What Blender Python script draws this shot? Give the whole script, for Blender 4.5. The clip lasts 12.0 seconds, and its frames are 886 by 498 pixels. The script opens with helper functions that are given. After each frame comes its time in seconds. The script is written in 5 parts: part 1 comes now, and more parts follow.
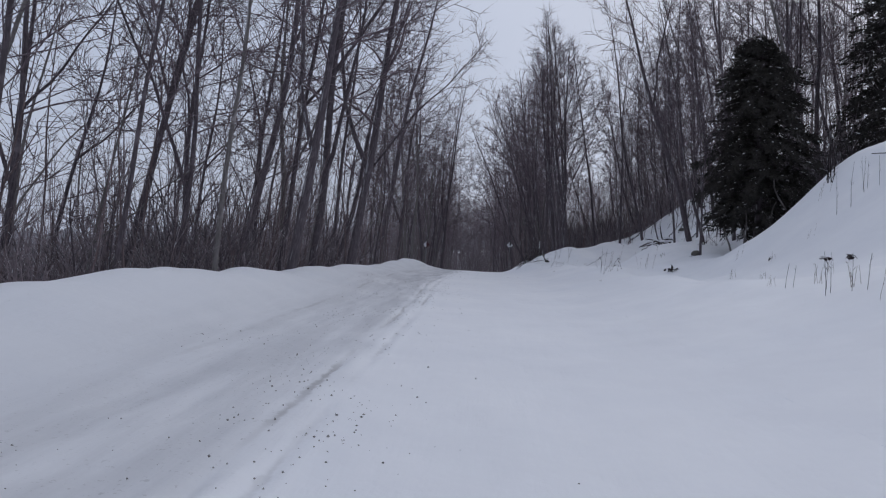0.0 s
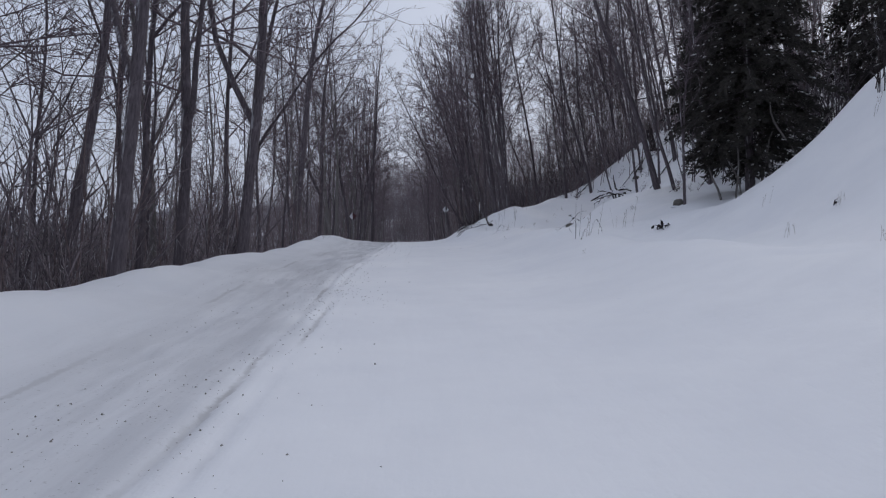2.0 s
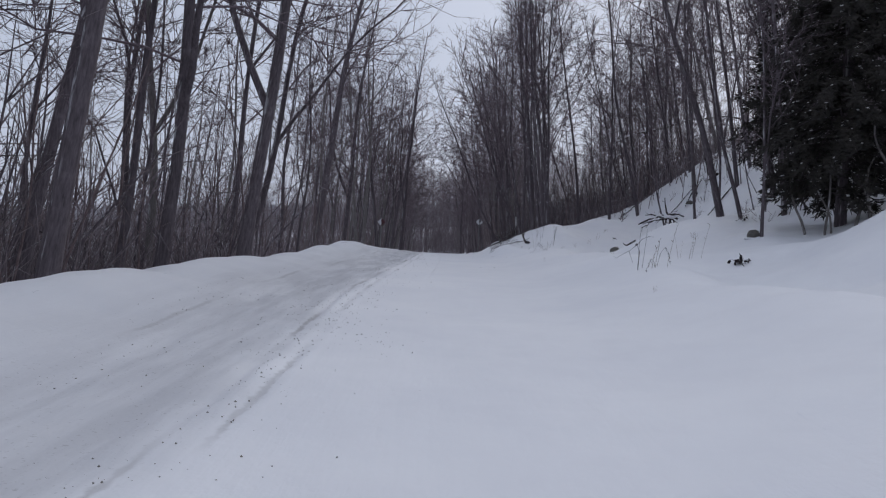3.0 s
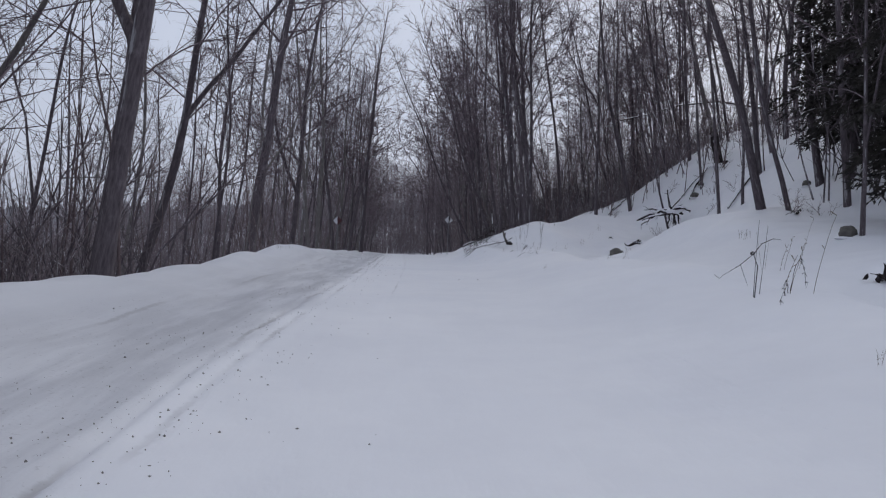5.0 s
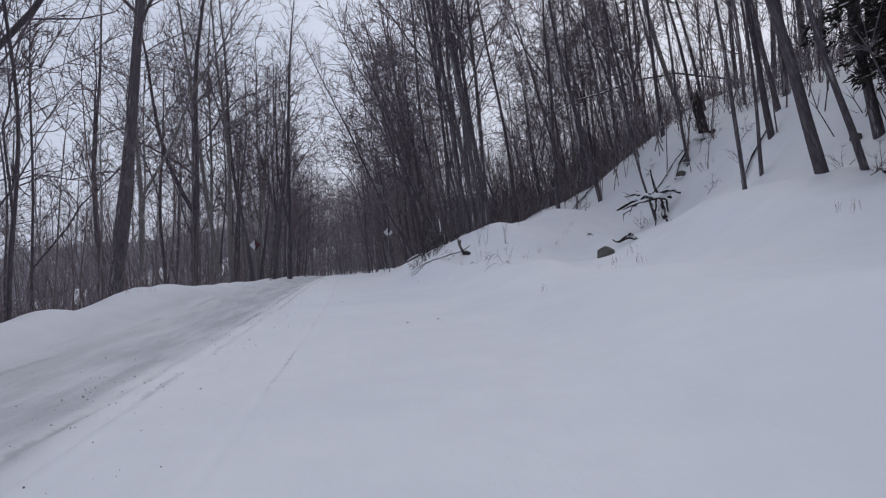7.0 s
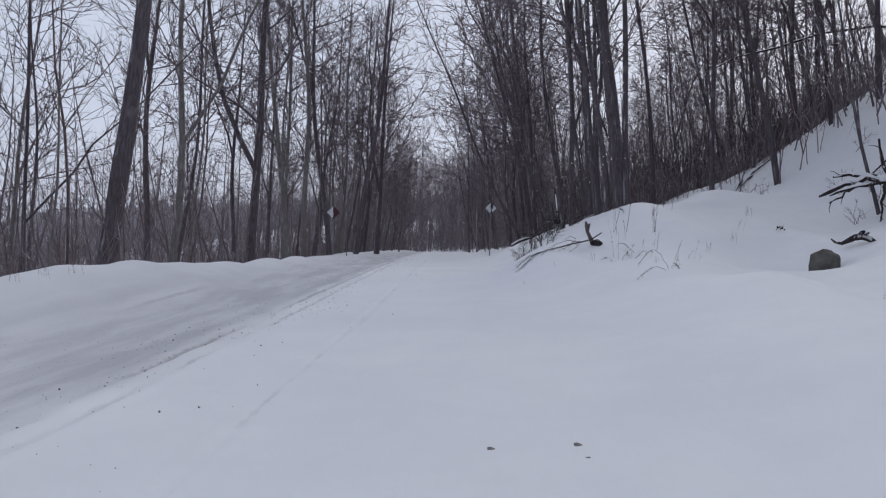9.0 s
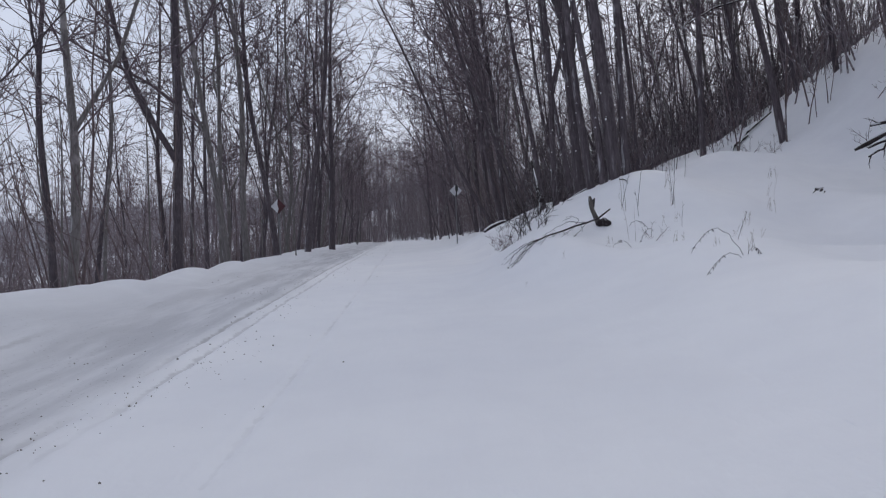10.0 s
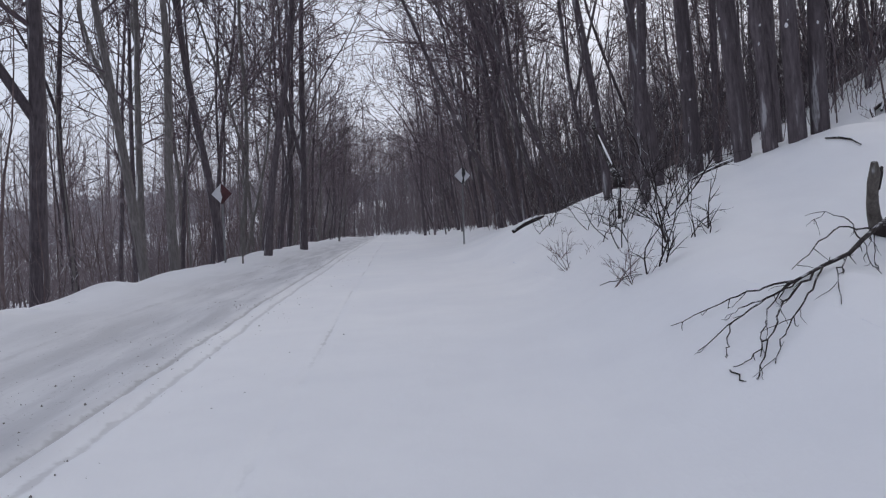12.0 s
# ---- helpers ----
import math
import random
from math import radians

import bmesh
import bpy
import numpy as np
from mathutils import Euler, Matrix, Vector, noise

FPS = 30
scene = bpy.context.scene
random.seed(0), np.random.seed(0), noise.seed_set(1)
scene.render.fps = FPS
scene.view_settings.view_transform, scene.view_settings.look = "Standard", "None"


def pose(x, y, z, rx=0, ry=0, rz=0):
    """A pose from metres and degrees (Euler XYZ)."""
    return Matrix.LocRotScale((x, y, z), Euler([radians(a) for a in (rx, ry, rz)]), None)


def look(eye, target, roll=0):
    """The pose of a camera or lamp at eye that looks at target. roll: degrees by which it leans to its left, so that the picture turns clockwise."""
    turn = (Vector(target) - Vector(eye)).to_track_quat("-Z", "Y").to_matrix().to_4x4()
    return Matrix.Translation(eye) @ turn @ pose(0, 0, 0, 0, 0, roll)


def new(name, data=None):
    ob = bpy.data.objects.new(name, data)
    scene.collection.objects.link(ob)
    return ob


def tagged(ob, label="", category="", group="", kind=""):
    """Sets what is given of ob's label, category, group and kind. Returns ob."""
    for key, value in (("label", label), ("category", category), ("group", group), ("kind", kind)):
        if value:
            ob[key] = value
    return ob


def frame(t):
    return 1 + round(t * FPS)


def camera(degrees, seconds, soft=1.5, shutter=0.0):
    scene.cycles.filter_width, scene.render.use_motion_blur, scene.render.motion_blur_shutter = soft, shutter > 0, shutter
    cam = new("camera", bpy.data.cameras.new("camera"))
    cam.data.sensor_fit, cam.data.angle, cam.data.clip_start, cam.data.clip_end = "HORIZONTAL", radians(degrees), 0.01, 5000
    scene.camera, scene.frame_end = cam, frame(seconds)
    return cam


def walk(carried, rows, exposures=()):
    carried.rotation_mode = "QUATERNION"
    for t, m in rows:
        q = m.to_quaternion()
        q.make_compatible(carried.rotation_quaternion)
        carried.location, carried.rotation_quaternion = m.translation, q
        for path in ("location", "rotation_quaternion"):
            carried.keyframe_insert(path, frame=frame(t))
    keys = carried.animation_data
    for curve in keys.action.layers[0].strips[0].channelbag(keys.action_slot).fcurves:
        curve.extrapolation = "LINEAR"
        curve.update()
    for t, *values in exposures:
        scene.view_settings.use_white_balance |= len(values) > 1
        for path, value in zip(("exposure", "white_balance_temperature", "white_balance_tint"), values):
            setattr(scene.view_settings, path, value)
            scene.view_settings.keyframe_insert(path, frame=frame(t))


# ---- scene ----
cam = camera(67.1, 12.0, soft=1.2)
PATH = [
    (0, (-0.121, -1.011, 1.204), (-0.121, 0.989, 1.211), 3.7),
    (0.5, (-0.155, 0.601, 1.229), (0.211, 2.566, 1.156), -3.1),
    (1, (-0.037, 2.122, 1.267), (0.364, 4.08, 1.195), -4.4),
    (1.5, (0.126, 3.6, 1.31), (0.358, 5.586, 1.31), 0.8),
    (2, (0.309, 5.014, 1.336), (0.503, 7.003, 1.248), -0.8),
    (2.5, (0.425, 6.464, 1.359), (0.758, 8.435, 1.324), -1.3),
    (3, (0.572, 7.851, 1.385), (0.673, 9.847, 1.328), 3.4),
    (3.2, (0.62, 8.41, 1.389), (0.694, 10.407, 1.307), 1.7),
    (4.8, (0.814, 13.099, 1.402), (1.131, 15.073, 1.355), 1.3),
    (5, (0.852, 13.695, 1.401), (1.057, 15.684, 1.346), 2.9),
    (5.5, (0.989, 15.231, 1.394), (1.18, 17.221, 1.352), 0.7),
    (6, (1.173, 16.845, 1.387), (1.459, 18.823, 1.295), -4.2),
    (6.5, (1.392, 18.497, 1.393), (1.731, 20.467, 1.36), -3.0),
    (6.7, (1.496, 19.149, 1.387), (1.891, 21.11, 1.367), -2.8),
    (8.3, (2.44, 24.224, 1.370), (2.58, 26.219, 1.329), 1.2),
    (8.5, (2.496, 24.899, 1.373), (2.697, 26.888, 1.308), 0.3),
    (9, (2.595, 26.612, 1.396), (2.655, 28.61, 1.315), 1.5),
    (9.5, (2.598, 28.319, 1.381), (2.593, 30.317, 1.286), 0.1),
    (10, (2.578, 30.095, 1.369), (2.756, 32.083, 1.248), -2.1),
    (10.5, (2.568, 31.949, 1.355), (2.772, 33.938, 1.289), -1.0),
    (11, (2.642, 33.818, 1.352), (2.691, 35.815, 1.250), 0.5),
    (11.5, (2.712, 35.665, 1.328), (2.757, 37.662, 1.215), -3.1),
    (12, (2.744, 37.453, 1.315), (2.955, 39.436, 1.169), -1.8),
]
walk(cam, [(t, look(eye, target, roll)) for t, eye, target, roll in PATH], exposures=((0.0, -0.27, 6340, 10), (2.5, -0.19, 6400, 10), (5.0, -0.10, 6480, 10), (9.5, 0.09, 6520, 10), (12.0, 0.21, 6680, 10)))


# ---- overcast winter light ----
world = bpy.data.worlds.new("overcast_sky")
scene.world = world
world.use_nodes = True
wn, wl = world.node_tree.nodes, world.node_tree.links
wn.clear()
SUN_EL, SUN_AZ = 38.0, 35.0
sky = wn.new("ShaderNodeTexSky")
sky.sky_type = "NISHITA"
sky.sun_disc = False
sky.sun_elevation, sky.sun_rotation = radians(SUN_EL), radians(SUN_AZ)
sky.dust_density = 4.0
dim = wn.new("ShaderNodeVectorMath")
dim.operation = "SCALE"
dim.inputs["Scale"].default_value = 0.09
cloud = wn.new("ShaderNodeTexNoise")
cloud.inputs["Scale"].default_value = 1.6
cloud.inputs["Detail"].default_value = 5.0
coord = wn.new("ShaderNodeTexCoord")
ramp = wn.new("ShaderNodeValToRGB")
ramp.color_ramp.elements[0].position, ramp.color_ramp.elements[0].color = 0.3, (0.57, 0.625, 0.765, 1)
ramp.color_ramp.elements[1].position, ramp.color_ramp.elements[1].color = 0.7, (0.66, 0.715, 0.86, 1)
mixer = wn.new("ShaderNodeMix")
mixer.data_type = "RGBA"
mixer.inputs["Factor"].default_value = 0.88
backg = wn.new("ShaderNodeBackground")
backg.inputs["Strength"].default_value = 1.0
wout = wn.new("ShaderNodeOutputWorld")
wl.new(coord.outputs["Generated"], cloud.inputs["Vector"])
wl.new(cloud.outputs["Fac"], ramp.inputs["Fac"])
wl.new(sky.outputs["Color"], dim.inputs[0])
wl.new(dim.outputs["Vector"], mixer.inputs["A"])
wl.new(ramp.outputs["Color"], mixer.inputs["B"])
wl.new(mixer.outputs["Result"], backg.inputs["Color"])
wl.new(backg.outputs["Background"], wout.inputs["Surface"])
sun = new("sun", bpy.data.lights.new("sun", "SUN"))
sun.data.energy, sun.data.angle, sun.data.color = 0.8, radians(40), (1.0, 0.97, 0.94)
sun.matrix_world = pose(0, 0, 40, 90 - SUN_EL, 0, 180 - SUN_AZ)


# ---- materials ----
def material(name, rough=0.7):
    m = bpy.data.materials.new(name)
    m.use_nodes = True
    n, l = m.node_tree.nodes, m.node_tree.links
    b = n["Principled BSDF"]
    b.inputs["Roughness"].default_value = rough
    return m, n, l, b


def noise_node(n, l, vec, scale, detail=4.0, rough=0.55):
    t = n.new("ShaderNodeTexNoise")
    t.inputs["Scale"].default_value, t.inputs["Detail"].default_value = scale, detail
    t.inputs["Roughness"].default_value = rough
    if vec is not None:
        l.new(vec, t.inputs["Vector"])
    return t.outputs["Fac"]


def ramp_node(n, l, fac, *stops):
    r = n.new("ShaderNodeValToRGB")
    e = r.color_ramp.elements
    e[0].position, e[0].color = stops[0][0], (*stops[0][1], 1)
    e[1].position, e[1].color = stops[-1][0], (*stops[-1][1], 1)
    for pos, col in stops[1:-1]:
        e.new(pos).color = (*col, 1)
    l.new(fac, r.inputs["Fac"])
    return r.outputs["Color"]


def mix_node(n, l, fac, a, b):
    m = n.new("ShaderNodeMix")
    m.data_type = "RGBA"
    for sock, val in (("Factor", fac), ("A", a), ("B", b)):
        if isinstance(val, (int, float)):
            m.inputs[sock].default_value = val
        elif isinstance(val, tuple):
            m.inputs[sock].default_value = (*val, 1)
        else:
            l.new(val, m.inputs[sock])
    return m.outputs["Result"]


def math_node(n, l, op, a, b=0.0, clamp=False):
    m = n.new("ShaderNodeMath")
    m.operation, m.use_clamp = op, clamp
    for i, val in enumerate((a, b)):
        if isinstance(val, (int, float)):
            m.inputs[i].default_value = val
        else:
            l.new(val, m.inputs[i])
    return m.outputs[0]


def bump_node(n, l, b, height, strength, distance):
    k = n.new("ShaderNodeBump")
    k.inputs["Strength"].default_value, k.inputs["Distance"].default_value = strength, distance
    l.new(height, k.inputs["Height"])
    l.new(k.outputs["Normal"], b.inputs["Normal"])


def map_range(n, l, val, a, b, c=0.0, d=1.0):
    m = n.new("ShaderNodeMapRange")
    m.interpolation_type = "SMOOTHSTEP"
    for i, v in zip((1, 2, 3, 4), (a, b, c, d)):
        m.inputs[i].default_value = v
    l.new(val, m.inputs[0])
    return m.outputs[0]


def snow_material(name, road, vignette=1.0):
    """Wind-blown snow; on the road it is packed, streaked along the wheels' way and stained by sand. A last factor
    below 1 paints in the windscreen's edge darkening.
    """
    m, n, l, b = material(name, 0.62)
    geo = n.new("ShaderNodeNewGeometry")
    p = geo.outputs["Position"]
    big, mid = noise_node(n, l, p, 0.35, 3), noise_node(n, l, p, 2.2, 5)
    grain = noise_node(n, l, p, 45.0, 3)
    col = ramp_node(n, l, big, (0.3, (0.80, 0.81, 0.84)), (0.7, (0.87, 0.875, 0.89)))
    col = mix_node(n, l, map_range(n, l, mid, 0.35, 0.75, 0.0, 0.22), col, (0.74, 0.745, 0.78))
    # below 1 the snow colour is darkened, painting in windscreen vignetting
    if vignette < 1.0:
        col = mix_node(n, l, map_range(n, l, mid, 0.2, 0.8, 1.0, 0.7), col, (0.83 * vignette, 0.845 * vignette, 0.88 * vignette))
    height = math_node(n, l, "ADD", math_node(n, l, "MULTIPLY", mid, 1.0), math_node(n, l, "MULTIPLY", grain, 0.10))
    if road:
        uv = n.new("ShaderNodeUVMap")
        uv.uv_map = "lane"
        sep = n.new("ShaderNodeSeparateXYZ")
        l.new(uv.outputs["UV"], sep.inputs[0])
        lat, along = sep.outputs["X"], sep.outputs["Y"]
        stretch = n.new("ShaderNodeCombineXYZ")
        l.new(math_node(n, l, "MULTIPLY", lat, 2.6), stretch.inputs["X"])
        l.new(math_node(n, l, "MULTIPLY", along, 0.30), stretch.inputs["Y"])
        streak = noise_node(n, l, stretch.outputs[0], 1.0, 5, 0.6)
        # sand stain along the wheels, widened left and deepened to paint in vignetting
        sway = math_node(n, l, "ADD", lat, math_node(n, l, "MULTIPLY", math_node(n, l, "SUBTRACT", big, 0.5), 0.9))
        band = math_node(n, l, "MULTIPLY", map_range(n, l, sway, -3.0, -1.1), map_range(n, l, sway, 0.1, -0.6))
        band = math_node(n, l, "MULTIPLY", band, map_range(n, l, along, 4.0, 24.0, 0.75, 1.0))
        # the same vignette painted over the road's left, so no step shows
        col = mix_node(n, l, map_range(n, l, sway, -0.9, -2.4, 0.0, 0.85), col, (0.83 * 0.84, 0.845 * 0.84, 0.88 * 0.84))
        stain_vignette = math_node(n, l, "MULTIPLY", band, map_range(n, l, streak, 0.3, 0.65, 0.45, 1.0), clamp=True)
        col = mix_node(n, l, math_node(n, l, "MULTIPLY", stain_vignette, 0.82), col, (0.43, 0.435, 0.46))
        # thin dark wheel lines where the crust is cut; lat counts from the right wheel's cut
        fine = noise_node(n, l, p, 9.0, 3)
        for centre, half, deep, seed in ((0.0, 0.045, 0.36, 3.0), (-0.26, 0.05, 0.55, 9.0), (1.0, 0.022, 0.32, 15.0), (-1.7, 0.05, 0.3, 21.0)):
            d = math_node(n, l, "ABSOLUTE", math_node(n, l, "SUBTRACT", lat, centre))
            d = math_node(n, l, "ADD", d, math_node(n, l, "MULTIPLY", math_node(n, l, "SUBTRACT", fine, 0.5), 0.09))
            line = n.new("ShaderNodeCombineXYZ")
            l.new(math_node(n, l, "MULTIPLY", along, 0.35), line.inputs["Y"])
            line.inputs["X"].default_value = seed
            broken = map_range(n, l, noise_node(n, l, line.outputs[0], 1.0, 3), 0.44, 0.62)
            if seed < 10:
                broken = math_node(n, l, "MAXIMUM", broken, map_range(n, l, along, 35.0, 37.5, 0.0, 0.9))
            if centre == 1.0:
                broken = math_node(n, l, "MULTIPLY", broken, map_range(n, l, along, 23.0, 27.0))
            f = math_node(n, l, "MULTIPLY", map_range(n, l, d, half, half * 0.15, 0.0, deep), broken)
            col = mix_node(n, l, f, col, (0.27, 0.26, 0.26))
        speck = noise_node(n, l, p, 26.0, 2, 0.7)
        f = math_node(n, l, "MULTIPLY", map_range(n, l, speck, 0.62, 0.72), math_node(n, l, "MULTIPLY", stain_vignette, 0.5))
        col = mix_node(n, l, f, col, (0.24, 0.23, 0.23))
        height = math_node(n, l, "ADD", height, math_node(n, l, "MULTIPLY", streak, 0.8))
    l.new(col, b.inputs["Base Color"])
    b.inputs["Specular IOR Level"].default_value = 0.25
    bump_node(n, l, b, height, 0.30, 0.06)
    return m


def bark_material(name, dark, light, snowy=0.35, lichened=0.6):
    """Rough bark with lengthwise cracks, pale lichen, and snow blown onto the windward side."""
    m, n, l, b = material(name, 0.9)
    tc = n.new("ShaderNodeTexCoord")
    info = n.new("ShaderNodeObjectInfo")
    squash = n.new("ShaderNodeMapping")
    squash.inputs["Scale"].default_value = (1, 1, 0.16)
    l.new(tc.outputs["Object"], squash.inputs["Vector"])
    crack = noise_node(n, l, squash.outputs[0], 26.0, 4, 0.65)
    lichen = noise_node(n, l, tc.outputs["Object"], 2.2, 4)
    col = ramp_node(n, l, crack, (0.3, dark), (0.72, light))
    pale = tuple(min(1, 1.7 * c + 0.02) for c in light)
    col = mix_node(n, l, map_range(n, l, lichen, 0.55, 0.75, 0.0, lichened), col, pale)
    col = mix_node(n, l, math_node(n, l, "MULTIPLY", info.outputs["Random"], 0.45), col, tuple(0.75 * c for c in dark))
    geo = n.new("ShaderNodeNewGeometry")
    dot = n.new("ShaderNodeVectorMath")
    dot.operation = "DOT_PRODUCT"
    l.new(geo.outputs["Normal"], dot.inputs[0])
    dot.inputs[1].default_value = Vector((-0.65, -0.45, 0.75)).normalized()
    drift = noise_node(n, l, squash.outputs[0], 7.0, 4, 0.7)
    f = math_node(n, l, "MULTIPLY", map_range(n, l, dot.outputs["Value"], 0.42, 0.74), map_range(n, l, drift, 0.53, 0.64))
    col = mix_node(n, l, math_node(n, l, "MULTIPLY", f, snowy), col, (0.82, 0.83, 0.86))
    l.new(col, b.inputs["Base Color"])
    b.inputs["Specular IOR Level"].default_value = 0.2
    bump_node(n, l, b, crack, 0.6, 0.02)
    return m


def plain_material(name, a, c, scale=9.0, rough=0.75, bump=0.3, metallic=0.0):
    m, n, l, b = material(name, rough)
    tc = n.new("ShaderNodeTexCoord")
    k = noise_node(n, l, tc.outputs["Object"], scale, 5)
    l.new(ramp_node(n, l, k, (0.3, a), (0.7, c)), b.inputs["Base Color"])
    b.inputs["Metallic"].default_value = metallic
    bump_node(n, l, b, k, bump, 0.02)
    return m


SNOW = snow_material("fresh_snow", False)
ROAD = snow_material("packed_road_snow", True)
# bank colour dimmed to stand in for the windscreen's dark left edge
BANK = snow_material("vignetted_bank_snow", False, 0.84)
LOAD = plain_material("snow_load", (0.8, 0.81, 0.84), (0.88, 0.88, 0.9), 5.0, 0.6, 0.2)
BARK = bark_material("grey_bark", (0.066, 0.055, 0.061), (0.183, 0.155, 0.170), 0.4, 0.5)
BARK_PALE = bark_material("pale_bark", (0.12, 0.108, 0.104), (0.27, 0.25, 0.245), 0.5)
TWIG = bark_material("twig_bark", (0.099, 0.077, 0.088), (0.245, 0.194, 0.217), 0.5)
BRUSH = bark_material("brush_bark", (0.102, 0.076, 0.080), (0.262, 0.203, 0.204), 0.5)
# paler bark for far woods and thicket: haze put into the base colour
HAZED_BRUSH = bark_material("hazed_brush", (0.161, 0.132, 0.143), (0.332, 0.279, 0.296), 0.9)
STUMP = bark_material("stump_wood", (0.06, 0.052, 0.048), (0.20, 0.18, 0.165), 0.6)
DEAD = bark_material("dead_wood", (0.020, 0.016, 0.017), (0.070, 0.056, 0.056), 0.7, 0.2)
WEED = plain_material("dry_weed", (0.10, 0.075, 0.055), (0.22, 0.17, 0.12), 14.0)
NEEDLE = plain_material("needles", (0.024, 0.022, 0.021), (0.070, 0.063, 0.054), 3.0, 0.8, 0.1)
STONE = plain_material("field_stone", (0.055, 0.052, 0.048), (0.15, 0.14, 0.125), 6.0, 0.85, 0.7)
GRIT = plain_material("sand_grit", (0.12, 0.113, 0.106), (0.28, 0.262, 0.245), 20.0, 0.9)
SIGN_WHITE = plain_material("sign_white", (0.62, 0.63, 0.66), (0.75, 0.75, 0.77), 4.0, 0.45, 0.05)
SIGN_DARK = plain_material("sign_dark_red", (0.055, 0.017, 0.02), (0.09, 0.025, 0.03), 4.0, 0.45, 0.05)
SIGN_BLACK = plain_material("sign_black", (0.015, 0.015, 0.017), (0.03, 0.03, 0.032), 4.0, 0.5, 0.05)
STEEL = plain_material("galvanised_post", (0.17, 0.17, 0.175), (0.28, 0.28, 0.29), 12.0, 0.5, 0.1, 0.6)


def far_material():
    m, n, l, b = material("hazed_far_woods", 0.95)
    geo = n.new("ShaderNodeNewGeometry")
    sq = n.new("ShaderNodeMapping")
    sq.inputs["Scale"].default_value = (1, 1, 0.12)
    l.new(geo.outputs["Position"], sq.inputs["Vector"])
    k = noise_node(n, l, sq.outputs[0], 0.9, 6, 0.7)
    # light greys that paint distance haze onto the woods
    l.new(ramp_node(n, l, k, (0.3, (0.22, 0.215, 0.23)), (0.7, (0.42, 0.41, 0.43))), b.inputs["Base Color"])
    return m


FAR = far_material()


# ---- the land ----
def road_x(y):
    """Where the driven line of the road runs."""
    return np.interp(y, (-60, 0, 35, 45, 60, 80, 100, 120, 145, 200, 900), (-4.5, 0, 2.62, 3.05, 3.5, 4.25, 5.0, 4.0, -4.0, -40.0, -500.0))


def rut_x(y):
    """Where the right wheel of the last car cut the snow, across the road."""
    return np.interp(y, (0, 4, 10, 15, 19, 25, 30, 40, 46, 60), (-1.08, -1.12, -1.24, -1.5, -1.74, -1.72, -1.75, -1.77, -1.75, -1.7)) + 0.02 * np.sin(y * 0.47 + 1)


def soft_interp(v, xs, zs, w):
    """Linear steps with rounded corners."""
    return sum(np.interp(v + k * w, xs, zs) for k in (-1.0, -0.5, 0.0, 0.5, 1.0)) / 5


def wave(x, y, s, seed):
    """Smooth unevenness, about -1 to 1, of wavelength s."""
    a = np.random.RandomState(seed).uniform(0, 6.28, 10)
    out = 0
    for i in range(5):
        th = a[i] * 3.1
        k = 6.28 / s * (0.7 + 0.22 * i)
        out = out + np.sin(k * (x * np.cos(th) + y * np.sin(th)) + a[5 + i]) * (0.5 - 0.06 * i)
    return out


def road_z(y):
    return soft_interp(y, (-40, -5, 5, 14, 19, 25, 31, 38, 45, 50, 60, 70, 100, 125, 150, 400), (0.0, 0, 0.10, 0.19, 0.17, 0.02, -0.03, -0.10, -0.22, -0.36, -0.68, -1.0, -2.1, -3.3, -5.0, -16.0), 3.0) + 0.2 * np.clip((np.asarray(y, float) - 18) / 7, 0, 1)


def hump(lat, y, clat, cy, slat, sy, amp):
    return amp * np.exp(-((lat - clat) / slat) ** 2 - ((y - cy) / sy) ** 2)


# snow left by plough and wind: height of the bank on, and of the drifts over, the plain cross-section
BANK_Y = np.array((4, 8, 11, 14, 17, 21, 25, 29, 33, 37, 41, 46, 52, 60, 72.0))
BANK_H = np.array((-0.1, 0.17, 0.14, -0.06, 0.04, 0.0, -0.06, 0.12, 0.04, 0.2, 0.03, 0.02, 0.0, -0.05, -0.1))
DRIFT_LAT = np.array((3.5, 5.5, 8, 11, 15.0))
DRIFT_Y = np.array((6, 13, 19, 26, 34, 42, 49, 57, 68.0))
DRIFT_H = np.array((
    (0.0, 0.45, -0.1, 0.0, 0.0), (0.0, -0.3, -0.2, 0.0, 0.2), (0.0, -0.5, -0.2, -0.34, 0.2), (0.0, -0.15, -0.28, -0.74, 0.45), (0.0, -0.5, 0.1, -0.42, 1.3),
    (0.18, 0.2, -0.38, -0.25, 1.3), (0.12, 0.48, -0.15, -0.3, 1.5), (-0.05, 0.1, 0.0, 0.4, 0.0), (-0.2, -0.1, -0.1, 0.0, 0.0)))


def between(v, knots):
    v = np.clip(v, knots[0], knots[-1])
    i = np.clip(np.searchsorted(knots, v) - 1, 0, len(knots) - 2)
    w = (v - knots[i]) / (knots[i + 1] - knots[i])
    return i, w * w * (3 - 2 * w)


